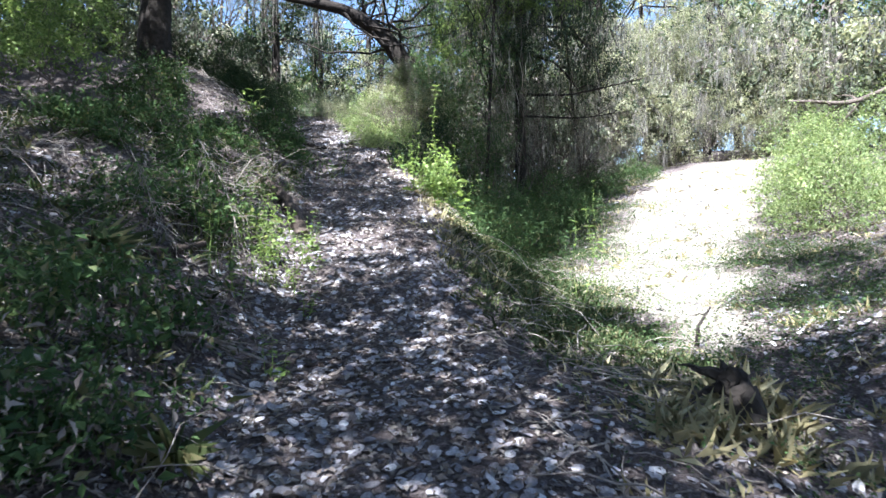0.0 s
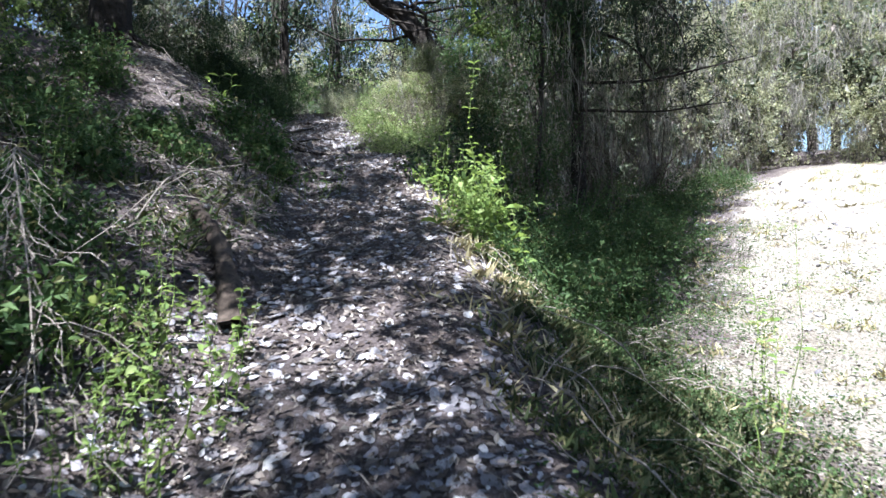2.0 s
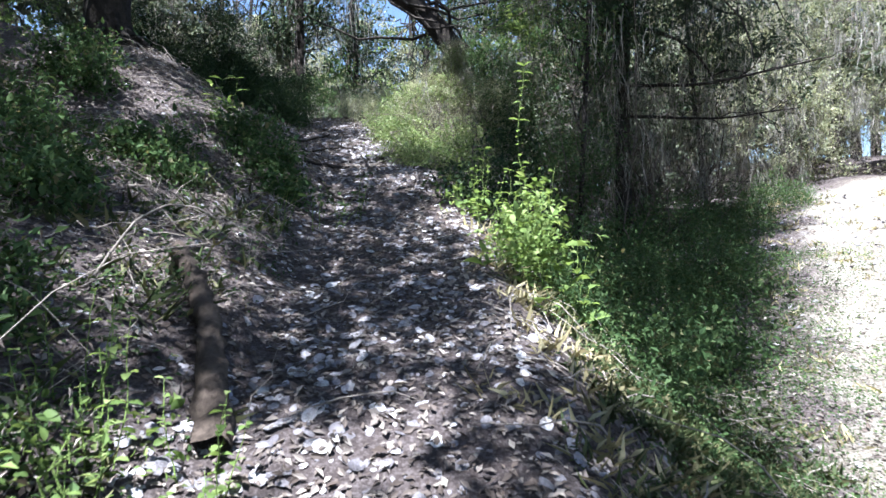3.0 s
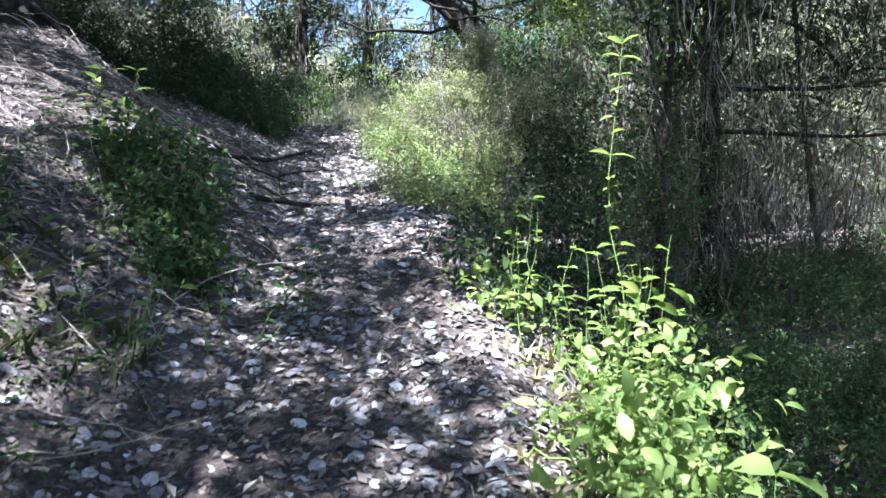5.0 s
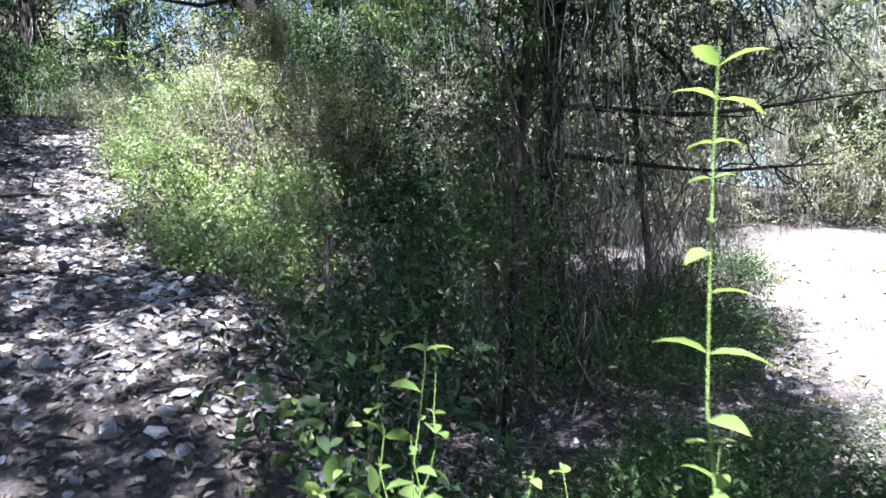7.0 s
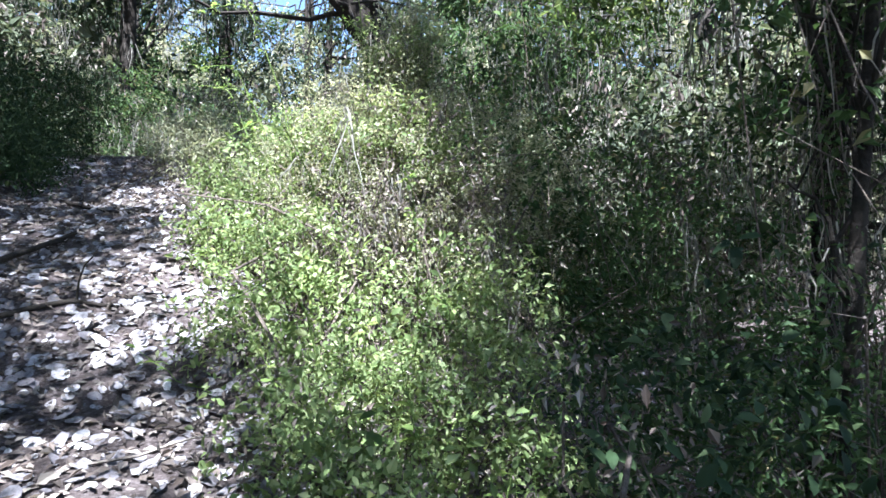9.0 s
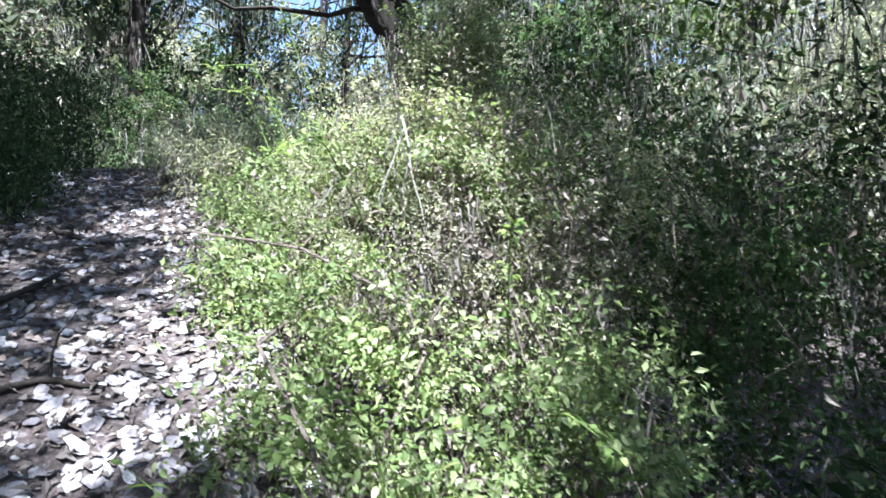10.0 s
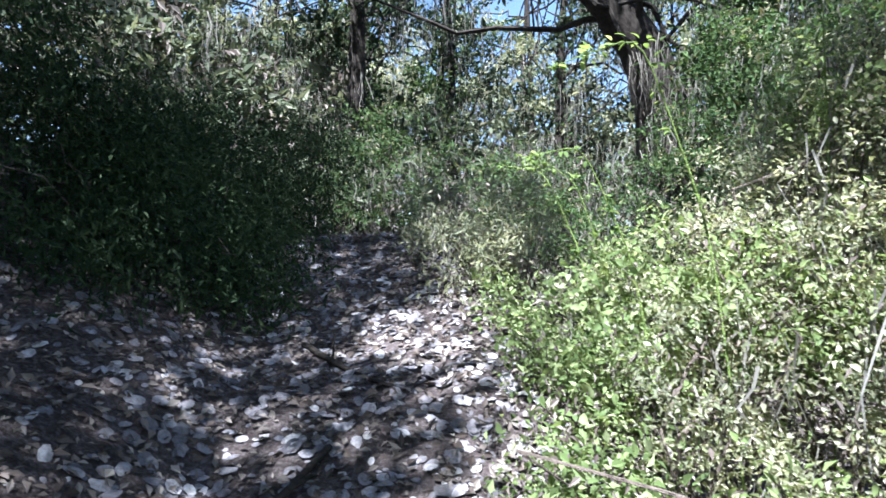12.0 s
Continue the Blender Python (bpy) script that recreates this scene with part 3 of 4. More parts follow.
woods = [far_tree("wood_tree", (-5.95, 24.4), 12.5, 2.8, CEDAR, 0.14, 11000, 800, "dark slender tree hung with grey moss in the woods"),
         far_tree("wood_tree", (5.4, 25.0), 11.0, 2.8, GREEN, 0.14, 10000, 700, "green woodland tree hung with grey moss"),
         far_tree("wood_tree", (-3.6, 33.6), 9.0, 3.0, HOARY, 0.135, 12000, 1200, "pale sunlit woodland tree draped with moss")]
for k, (x, y, s, turn) in enumerate([(-9.5, 24.0, 1.0, 140), (-8.0, 29.0, 1.0, 10), (1.5, 31.5, 1.1, 70), (-14.0, 27.0, 1.0, 255), (9.5, 24.5, 1.0, 40), (-9.5, 38.0, 1.1, 100), (-0.5, 30.0, 0.95, 200), (13.0, 23.0, 1.0, 300), (5.5, 31.0, 1.2, 80),
                                     (-12.0, 20.0, 0.9, 20), (3.4, 27.0, 0.9, 140), (9.0, 30.0, 1.1, 15), (-17.0, 33.0, 1.3, 250), (-13.5, 40.0, 1.2, 60), (5.0, 40.0, 1.4, 190), (-20.0, 24.0, 1.2, 30), (13.5, 31.0, 1.3, 120), (-5.0, 46.0, 1.5, 210),
                                     (17.5, 26.0, 1.1, 330), (15.0, 17.0, 1.0, 90), (12.5, 13.0, 0.9, 10), (-14.0, 12.0, 1.0, 170), (-11.5, 16.0, 0.9, 260), (18.0, 38.0, 1.5, 50), (-12.0, 5.0, 1.0, 60), (0.0, -10.0, 1.1, 120),
                                     (12.0, -5.0, 1.1, 330), (11.0, 46.0, 1.6, 75), (-14.5, 52.0, 1.6, 145), 
                                     (-13.0, 36.0, 1.2, 200), (-5.2, 29.5, 0.8, 15), (-6.8, 34.5, 1.0, 75), (-11.0, 33.0, 1.0, 160), (-2.6, 29.0, 0.85, 290)]):
    c = copy_thing(woods[k % 3], pose(x, y, float(hz(x, y)) - 0.1, 0, 0, turn))
    c.scale = (s, s, s)
wood_bush = shrub("wood_bush", (-1.6, 25.6), [(-1.6, 25.6, 5.9, 1.6, 1.3, 1.5), (-0.2, 26.0, 5.7, 1.4, 1.2, 1.4), (-2.9, 25.3, 6.1, 1.2, 1.1, 1.2)],
                  7000, 0.13, GREY, "pale green woodland bush under the trees", stems=20, dry=900, moss=900)
for x, y, s, turn in [(1.6, 27.5, 1.4, 5), (5.8, 27.0, 1.5, 95), (10.0, 26.5, 1.6, 185), (-4.6, 28.0, 1.4, 35), (-9.0, 26.0, 1.5, 125), (4.6, 22.6, 1.3, 275), (8.0, 23.4, 1.4, 215), (12.0, 19.0, 1.4, 155), (11.5, 15.5, 1.3, 305), (12.0, 9.5, 1.4, 65), (2.2, 20.0, 1.1, 310), (3.4, 21.4, 1.2, 75), (-7.6, 20.6, 1.1, 60), (-4.0, 24.6, 1.1, 20), (-9.4, 17.6, 1.1, 200), (-6.4, 22.6, 0.9, 240), (10.2, 21.0, 1.4, 30), (1.2, 22.0, 1.2, 150), (-12.0, 23.0, 1.4, 330),
                      (-10.5, 9.0, 1.1, 10), (-9.0, 32.0, 1.6, 80), (-14.0, 30.0, 1.7, 130), (10.5, 3.0, 1.2, 45), (5.0, -6.0, 1.3, 190), (-4.5, -6.0, 1.2, 280), (0.5, 35.0, 1.8, 20), (7.0, 36.0, 1.9, 140), (-18.0, 36.0, 1.9, 70), (14.5, 27.0, 1.7, 0)]:
    c = copy_thing(wood_bush, pose(x, y, float(hz(x, y)) - 0.1, 0, 0, turn))
    c.scale = (s, s, s)

# ---- canopy overhead: unseen oaks added for shade, with gaps over the sunny spots ----
LIT = [(-1.2, 15.6, 0.95, 1.6), (3.9, 12.6, 0.8, 1.1), (3.2, 11.0, 0.7, 0.8), (-2.6, 17.4, 0.55, 0.65), (-1.75, 15.3, 0.6, 1.5), (-1.7, 16.9, 0.9, 1.1), (-2.7, 16.4, 0.5, 0.75), (-2.2, 14.5, 0.45, 0.5), (-1.9, 13.35, 0.44, 0.46), (-1.55, 12.05, 0.36, 0.36), (-1.15, 11.75, 0.4, 0.38), (-4.1, 11.6, 0.68, 0.45),
       (-0.8, 7.05, 0.46, 0.5), (-1.5, 6.15, 0.6, 0.75), (0.1, 10.15, 0.75, 1.3), (-0.35, 10.6, 0.62, 0.75), (1.45, 7.0, 0.62, 0.9), (1.7, 9.2, 0.65, 1.0), (0.4, 8.4, 0.55, 0.9), (5.6, 9.8, 1.9, 3.0),
       (-3.6, 9.5, 0.5, 0.45), (-2.5, 9.6, 0.58, 0.55), (-1.75, 8.8, 0.42, 0.4), (-2.3, 7.9, 0.5, 0.5), (-3.2, 6.4, 0.55, 0.45), (-0.8, 13.8, 0.5, 0.5), (0.9, 16.0, 0.55, 0.5), (1.1, 16.4, 0.8, 0.6), (-3.1, 13.4, 0.48, 0.42), (-3.3, 12.2, 0.5, 0.45), (1.5, 4.9, 0.6, 0.5), (-4.6, 13.0, 0.5, 0.4)]


def sunny(x, y):
    v = np.maximum(clearing(x, y), np.maximum(clearing(x + 0.4, y), clearing(x - 0.3, y))) * 1.6
    for cx, cy, rx, ry in LIT:
        v = np.maximum(v, 1.25 - np.sqrt(((x - cx) / rx) ** 2 + ((y - cy) / ry) ** 2))
    return v


def build_canopy():
    gx, gy = np.meshgrid(np.arange(-11.0, 7.5, 0.36), np.arange(-3.5, 20.5, 0.36), indexing="ij")
    x = gx.ravel() + rng.uniform(-0.18, 0.18, gx.size)
    y = gy.ravel() + rng.uniform(-0.18, 0.18, gx.size)
    right = smooth((x - 2.4) / 0.8) * smooth((7.8 - y) / 1.8)
    keep = (sunny(x, y) < 0.35) & (rng.random(x.size) < 0.94 - 0.55 * right + 0.1 * ((x < -2.8) & (y > 13.5)) + 0.07 * (((x > -0.3) | (x < -2.4)) & (y > 11.5)) + 0.06 * ((x < 0.4) & (y < 5.4))) & ~((x > 4.2) & (y > 7.4)) & ~((x > 4.6) & (y > 14.5)) & ~((y > 19.0) & ((x < -1.2) | (x > 3.2)))
    x, y = x[keep], y[keep]
    h = rng.uniform(7.0, 9.6, x.size)
    P = np.stack([x + SUN_TO.x / SUN_TO.z * h, y + SUN_TO.y / SUN_TO.z * h, hz(x, y) + h], 1)
    feet = np.array([(-6.8, 0.6), (-3.2, -5.2), (3.2, -5.6), (-7.2, 5.0)])
    crown = np.array([(-5.0, 2.0), (-2.0, -4.0), (2.0, -0.5), (-4.0, 7.0)])
    own = np.argmin(((P[:, None, :2] - crown[None]) ** 2).sum(-1), 1)
    for k, (fx, fy) in enumerate(feet):
        Q = P[own == k]
        if len(Q) < 4:
            continue
        fz = float(hz(fx, fy)) - 0.05
        foot = np.array([fx, fy, fz])
        top = Q.mean(0)
        t = thing("canopy_oak", foot, "tall unseen oak added to shade the slope", "tree", "oaks over the path")
        T = bent(foot, foot + (top - foot) * 0.78, 12, 0.0, 0.06)
        part("trunk", local(tube(T, np.linspace(0.28, 0.09, 12), 10, 0.1), foot), BARK, t, shade=True)
        for q in Q[rng.permutation(len(Q))[:14]]:
            part("limb", local(tube(bent(T[rng.integers(6, 12)], q, 8, -0.06, 0.1), np.linspace(0.028, 0.005, 8), 5, 0.08), foot), BARK, t)
        C = np.repeat(Q, 108, 0) + rng.normal(0, 0.21, (len(Q) * 108, 3)) * [1, 1, 0.7]
        L = 0.136 * rng.uniform(0.6, 1.3, len(C))
        part("crown", local(leaf_geo(C, rand_dir(len(C), 0.5), unit(rand_dir(len(C)) + [0, 0, 1.2]), L, L * 0.55), foot), GREEN, t)


build_canopy()

# ---- small plants ----
LEAF_SHAPES = {}


def leaf_mesh(length, width, material):
    key = (length, width, material.name)
    if key not in LEAF_SHAPES:
        V, F = broad_leaf([(0, 0, 0)], [(1, 0, 0)], [(0, 0, 1)], length, width)
        ob = link_mesh("leaf", V, F, material, shade=True)
        LEAF_SHAPES[key] = ob.data
        bpy.data.objects.remove(ob)
    return LEAF_SHAPES[key]


def herb(name, at, stems, tall, leaf, width, material, label, spread=0.15, pairs=7, lean=(0, 0), single=False, category="plant", group=""):
    """An upright herb: stems with opposite leaves. single: every leaf an object of its own."""
    foot = np.array([at[0], at[1], float(hz(at[0], at[1])) - 0.01])
    t = thing(name, foot, label, category, group)
    LS, LP, LD, LN, LL = [], [], [], [], []
    for i in range(stems):
        o = rng.normal(0, spread * 0.4, 2) * (stems > 1)
        hgt = tall * (rng.uniform(0.65, 1.1) if stems > 1 else 1.0)
        end = np.array([o[0] * 2 + lean[0] * hgt + rng.normal(0, 0.06) * hgt * (stems > 1), o[1] * 2 + lean[1] * hgt + rng.normal(0, 0.06) * hgt * (stems > 1), hgt])
        S = bent((o[0], o[1], float(hz(foot[0] + o[0], foot[1] + o[1])) - foot[2] - 0.02), end, 10, 0.0, 0.05)
        stalk = part("stem", tube(S, np.linspace(0.0036, 0.0014, 10), 5), STEM, t)
        for j in range(pairs):
            u = min(1.0, 0.18 + 0.8 * (j + rng.uniform(-0.4, 0.4)) / max(1, pairs - 1))
            size = rng.choice([0.55, 0.85, 1.15])
            p = np.array([np.interp(u, np.linspace(0, 1, 10), S[:, k]) for k in range(3)])
            a = rng.uniform(0, 6.28)
            for w in (0, rng.uniform(2.2, 3.8)):
                if rng.random() < 0.15:
                    continue
                d = np.array([np.cos(a + w), np.sin(a + w), rng.uniform(-0.15, 0.5)])
                LS.append(stalk), LP.append(p), LD.append(d), LN.append((rng.normal(0, 0.3), rng.normal(0, 0.3), 1)), LL.append(leaf * size * rng.uniform(0.8, 1.15) * (1.1 - 0.35 * u))
    LP, LD, LN, LL = np.array(LP), np.array(LD), np.array(LN), np.array(LL)
    if single:
        me = leaf_mesh(leaf, width, material)
        for stalk, p, d, n, l in zip(LS, LP, LD, LN, LL):
            d = Vector(d).normalized()
            s = d.cross(Vector(n)).normalized()
            m = Matrix((d, -s, s.cross(d) * 1.0)).transposed().to_4x4()
            ob = new("leaf", me)
            ob.parent = stalk
            ob.matrix_basis = Matrix.Translation(Vector(p)) @ m @ Matrix.Scale(l / leaf, 4)
    else:
        part("leaves", broad_leaf(LP, LD, LN, LL, LL * width / leaf), material, t, shade=True)
    return t


# sunlit plants on the path's right shoulder
herb("tall_vine_stalk", (0.0, 9.95), 1, 1.8, 0.09, 0.036, FRESH, "tall thin bright green stalk with paired leaves", pairs=24, single=True, lean=(-0.03, 0.0))
for x, y, n, h in [(-0.5, 10.65, 2, 0.8), (-0.4, 10.5, 2, 0.6), (0.02, 10.3, 4, 1.0), (0.12, 10.15, 3, 0.9), (-0.06, 10.2, 3, 0.85), (0.0, 9.7, 4, 0.62), (-0.12, 9.5, 4, 0.5), (0.1, 9.45, 4, 0.6), (-0.1, 9.2, 4, 0.5), (-0.05, 10.75, 3, 0.6), (0.2, 9.8, 3, 0.6)]:
    herb("leafy_plant", (x, y), n + 1, h, 0.085, 0.052, FRESH, "bright green leafy plant at the path's edge", pairs=6, single=True, group="leafy plants by the path")
herb("broadleaf_weed", (0.1, 9.15), 4, 0.45, 0.17, 0.13, FRESH, "low weed with broad pale green leaves at the path's edge", pairs=3, spread=0.25, single=True)
herb("broadleaf_weed", (0.2, 8.95), 3, 0.3, 0.15, 0.11, FRESH, "low weed with broad pale green leaves at the path's edge", pairs=3, spread=0.25, single=True)
for x, y, n, h in [(-1.1, 13.2, 5, 0.55), (-0.85, 12.9, 5, 0.6), (-0.6, 13.3, 6, 0.65), (-1.25, 13.7, 4, 0.5), (-0.35, 13.0, 5, 0.7), (-0.5, 12.6, 4, 0.5), (-0.9, 13.9, 5, 0.6), (-0.2, 13.6, 4, 0.7)]:
    herb("bramble_plant", (x, y), n, h, 0.075, 0.034, FRESH, "bright green bramble with paired leaflets below the mound", pairs=7, spread=0.3, group="brambles below the mound")
for x, y, z, r in [(-2.85, 11.5, 3.85, 0.42), (-2.5, 10.95, 3.3, 0.3), (-3.3, 8.6, 3.2, 0.4), (-2.75, 7.2, 2.5, 0.35), (-4.2, 9.4, 3.9, 0.5), (-3.9, 7.4, 3.2, 0.45), (-3.2, 10.0, 3.5, 0.35), (-4.6, 11.2, 4.7, 0.45)]:
    shrub("bank_shrub", (x, y), [(x, y, z, r, r, r * 0.6), (x + r * 0.7, y - r * 0.5, z - r * 0.6, r * 0.6, r * 0.6, r * 0.4)], int(9000 * r), 0.045, GREEN,
          "small shaded green shrub on the bank", stems=9, dry=300, broad=int(2600 * r), group="shrubs on the bank")
shrub("edge_shrub", (-0.41, 9.42), [(-0.14, 9.4, 2.68, 0.2, 0.45, 0.25), (-0.02, 9.72, 2.65, 0.35, 0.61, 0.31), (-0.5, 10.81, 2.95, 0.2, 0.4, 0.22)], 700, 0.045, FRESH,
      "small bright shrub on the path's shoulder", stems=10, stem_mat=STEM, broad=1500)
shrub("shoulder_shrub", (-0.87, 11.76), [(-0.58, 12.0, 3.2, 0.3, 0.6, 0.4), (-0.35, 11.37, 2.97, 0.52, 0.68, 0.43), (-0.14, 13.21, 3.60, 0.54, 0.81, 0.67)], 6000, 0.045, SHADED,
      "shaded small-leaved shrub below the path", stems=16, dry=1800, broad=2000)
herb("stalk_plant", (1.31, 6.80), 2, 1.15, 0.07, 0.035, FRESH, "upright yellow-green stalk standing in the hollow", pairs=11)
herb("stalk_plant", (1.75, 7.60), 3, 0.9, 0.07, 0.035, FRESH, "upright yellow-green stalk standing in the hollow", pairs=9)
# plants along the bank side of the path
for x, y, n, h in [(-1.31, 5.71, 5, 0.4), (-1.48, 6.15, 6, 0.5), (-1.26, 6.32, 4, 0.35), (-1.69, 6.60, 6, 0.55), (-1.11, 5.28, 3, 0.25), (-1.81, 6.06, 5, 0.55), (-1.53, 5.60, 5, 0.4), (-1.40, 6.75, 4, 0.4), (-1.94, 6.93, 5, 0.5), (-1.03, 4.01, 3, 0.25), (-1.59, 5.20, 4, 0.35)]:
    herb("bank_plant", (x, y), n, h, 0.06, 0.034, FRESH, "sunlit green weed at the foot of the bank", pairs=7, group="weeds on the bank")
shrub("sunny_weeds", (-1.48, 6.15), [(-1.4, 5.95, float(hz(-1.4, 5.95)) + 0.14, 0.28, 0.45, 0.16), (-1.7, 6.4, float(hz(-1.7, 6.4)) + 0.16, 0.3, 0.45, 0.2)], 500, 0.035, FRESH,
      "clump of sunlit weeds at the foot of the bank", "weeds", stems=10, stem_mat=STEM, dry=400, broad=400)
for x, y, n, h in [(-2.02, 5.80, 4, 1), (-1.77, 5.36, 3, 0.9), (-2.49, 7.04, 4, 0.9)]:
    herb("tall_weed", (x, y), n, h, 0.075, 0.04, GREEN, "tall shaded weed with paired leaves on the bank", pairs=10)
for x, y in [(-1.68, 10.85), (-1.93, 10.43), (-2.2, 9.9)]:
    herb("path_plant", (x, y), 6, 0.35, 0.08, 0.045, GREEN, "low shaded green plant growing beside the path", pairs=4, spread=0.35)
herb("yellow_sapling", (-3.27, 11.57), 5, 0.55, 0.16, 0.05, FRESH, "yellow-green sapling on the bank", pairs=5)
for cx, cy, r, n in [(-2.99, 11.77, 0.4, 600), (-2.21, 3.65, 0.9, 5000), (-1.68, 2.31, 0.6, 3500), (-2.54, 5.88, 0.8, 4000)]:
    shrub("ground_cover", (cx, cy), [(cx, cy, float(hz(cx, cy)) + 0.1, r, r, 0.2), (cx + r * 0.6, cy + r * 0.5, float(hz(cx + r * 0.6, cy + r * 0.5)) + 0.08, r * 0.6, r * 0.6, 0.16)],
          n, 0.05, GREEN, "patch of low green weeds on the bank", "weeds", stems=5, dry=n // 3, group="weed patches")


def fan_palm(at, n=9, r=0.4):
    foot = np.array([at[0], at[1], float(hz(at[0], at[1]))])
    t = thing("palmetto", foot, "small fan-leaved palmetto seedling on the bank", "palm")
    for i in range(n):
        a, e = rng.uniform(0, 6.28), rng.uniform(0.25, 1.0)
        d = np.array([np.cos(a) * np.cos(e), np.sin(a) * np.cos(e), np.sin(e)])
        part("frond", leaf_geo(np.repeat([[0, 0, 0.02]], 7, 0), unit(d + rng.normal(0, 0.22, (7, 3))), np.repeat([[0, 0, 1.0]], 7, 0), r * rng.uniform(0.7, 1.2, 7), 0.013, 0.2, 0.35), GRASS, t)


fan_palm((-2.40, 4.65))
fan_palm((-1.13, 2.88), 7, 0.3)

# ---- dead wood ----
def branch(name, pts, r0, r1, label, material=None, side=0, category="branch", spread=0.35):
    P0 = np.asarray(pts, float)
    t = thing(name, P0[0], label, category)
    k = np.linspace(0, len(P0) - 1, 6 * len(P0))
    P = np.stack([np.interp(k, np.arange(len(P0)), P0[:, i]) for i in range(3)], 1)
    for _ in range(2):
        P[1:-1] = (P[:-2] + 2 * P[1:-1] + P[2:]) / 4
    P[1:-1] += rng.normal(0, r0 * 0.1, (len(P) - 2, 3))
    part("bough", local(tube(P, np.linspace(r0, r1, len(P)), 10, 0.18 if r0 > 0.1 else 0.3 if r0 > 0.06 else 0.14), P0[0]), material or DEAD, t, shade=True)
    for i in range(side):
        j = rng.integers(len(P) // 4, len(P) - 1)
        d = unit(P[min(j + 1, len(P) - 1)] - P[j] + rng.normal(0, 0.02, 3)) + rng.normal(0, 0.5, 3)
        e = P[j] + unit(d) * spread * rng.uniform(0.4, 1.2)
        part("twig", local(tube(bent(P[j], e, 6, 0.0, 0.12), np.linspace(max(r1, r0 * 0.35), 0.0015, 6), 5), P0[0]), material or DEAD, t)
    return t


def gp(x, y, up=0.0):
    return (x, y, float(hz(x, y)) + up)


branch("rotten_log", [gp(-1.42, 6.95, 0.03), gp(-1.62, 7.45, 0.08), gp(-1.9, 7.95, 0.1), gp(-2.25, 8.45, 0.1)], 0.075, 0.045, "rotten split log lying down the bank beside the path", LOGWOOD, 4, "log", 0.15)
branch("forked_branch", [gp(-2.36, 7.68, 0.0), (-2.3, 7.73, 2.54), (-2.19, 7.83, 2.75), (-2.07, 7.94, 2.84), (-1.91, 7.95, 2.82), (-1.79, 8.0, 2.74), (-1.67, 8.06, 2.72), (-1.53, 8.02, 2.63)], 0.008, 0.003, "pale forked dead branch leaning out over the path", DEAD, 9, "branch", 0.28)
branch("fallen_branch", [gp(-1.80, 3.53, 0.1), gp(-1.45, 4.02, 0.12), gp(-1.02, 4.13, 0.06)], 0.022, 0.006, "grey fallen branch lying on the bank", DEAD, 5)
branch("fallen_log", [gp(-2.35, 4.7, 0.04), gp(-2.1, 5.2, 0.07), gp(-1.95, 5.6, 0.08)], 0.035, 0.025, "weathered grey log on the bank", LOGWOOD, 2, "log")
branch("brush_pile", [gp(-2.57, 7.05, 0.5), gp(-2.29, 6.43, 0.75), gp(-1.88, 5.93, 0.55), gp(-1.64, 5.62, 0.2)], 0.0065, 0.0025, "tangle of bare grey twigs hanging down the bank", DEAD, 40, "branch", 0.8)
branch("brush_pile", [gp(-2.69, 5.90, 0.45), gp(-2.37, 5.42, 0.5), gp(-2.06, 4.97, 0.3)], 0.0055, 0.002, "tangle of bare grey twigs hanging down the bank", DEAD, 34, "branch", 0.7)
branch("path_root", [gp(-2.57, 12.49, 0.01), gp(-2.21, 12.78, 0.03), gp(-1.92, 12.94, 0.0)], 0.025, 0.012, "dark root crossing the shell path", BARK, 2, "root")
branch("path_root", [gp(-3.17, 13.03, 0.02), gp(-3.12, 14.30, 0.04), gp(-2.94, 15.36, 0.02)], 0.03, 0.012, "dark root crossing the shell path", BARK, 2, "root")
for pts in [[(-3.6, 13.5), (-3.1, 13.9), (-2.6, 13.95)], [(-2.75, 13.0), (-2.35, 12.95), (-1.9, 12.8)], [(-2.25, 11.95), (-1.95, 11.45), (-1.6, 11.2)], [(-2.95, 14.2), (-2.6, 14.5), (-2.35, 14.45)], [(-3.4, 16.2), (-3.05, 15.9), (-2.75, 15.7)]]:
    branch("path_root", [gp(x, y, 0.015) for x, y in pts], 0.016, 0.008, "dark root crossing the shell path", BARK, 2, "root", 0.3)
branch("edge_log", [gp(-3.08, 17.34, 0.04), gp(-3.75, 19.10, 0.06), gp(-4.37, 20.59, 0.05)], 0.05, 0.03, "log lying along the top of the path", DEAD, 0, "log")
for k in range(5):
    a = -1.2 + 0.55 * k
    x, y = -5.9 + 0.3 * np.cos(a), 14.0 + 0.3 * np.sin(a)
    ex, ey = -5.9 + 1.1 * np.cos(a), 14.0 + 1.2 * np.sin(a)
    branch("oak_root", [gp(x, y, 0.4), gp((x + ex) / 2, (y + ey) / 2, 0.16), gp(ex, ey, -0.03)], 0.05, 0.015, "bare oak root gripping the bank", BARK, 2, "root", 0.3)
branch("hanging_bough", [(8.4, 10.4, 4.9), (7.4, 10.8, 4.25), (6.6, 11.0, 3.95), (5.7, 11.2, 4.05)], 0.055, 0.025, "grey bough hanging low at the clearing's edge", TWIG, 6, "branch", 0.8)
branch("clearing_stick", [gp(1.95, 5.3, -0.02), gp(1.97, 5.3, 0.16), gp(2.09, 5.36, 0.28)], 0.02, 0.007, "short dark stick standing in the sand", BARK, 1)
branch("dark_stump", [gp(1.6, 3.6, -0.08), gp(1.58, 3.62, 0.06), gp(1.55, 3.66, 0.16), gp(1.53, 3.68, 0.24)], 0.15, 0.04, "low dark rotten stump among dry grass", BARK, 7, "stump", 0.25)
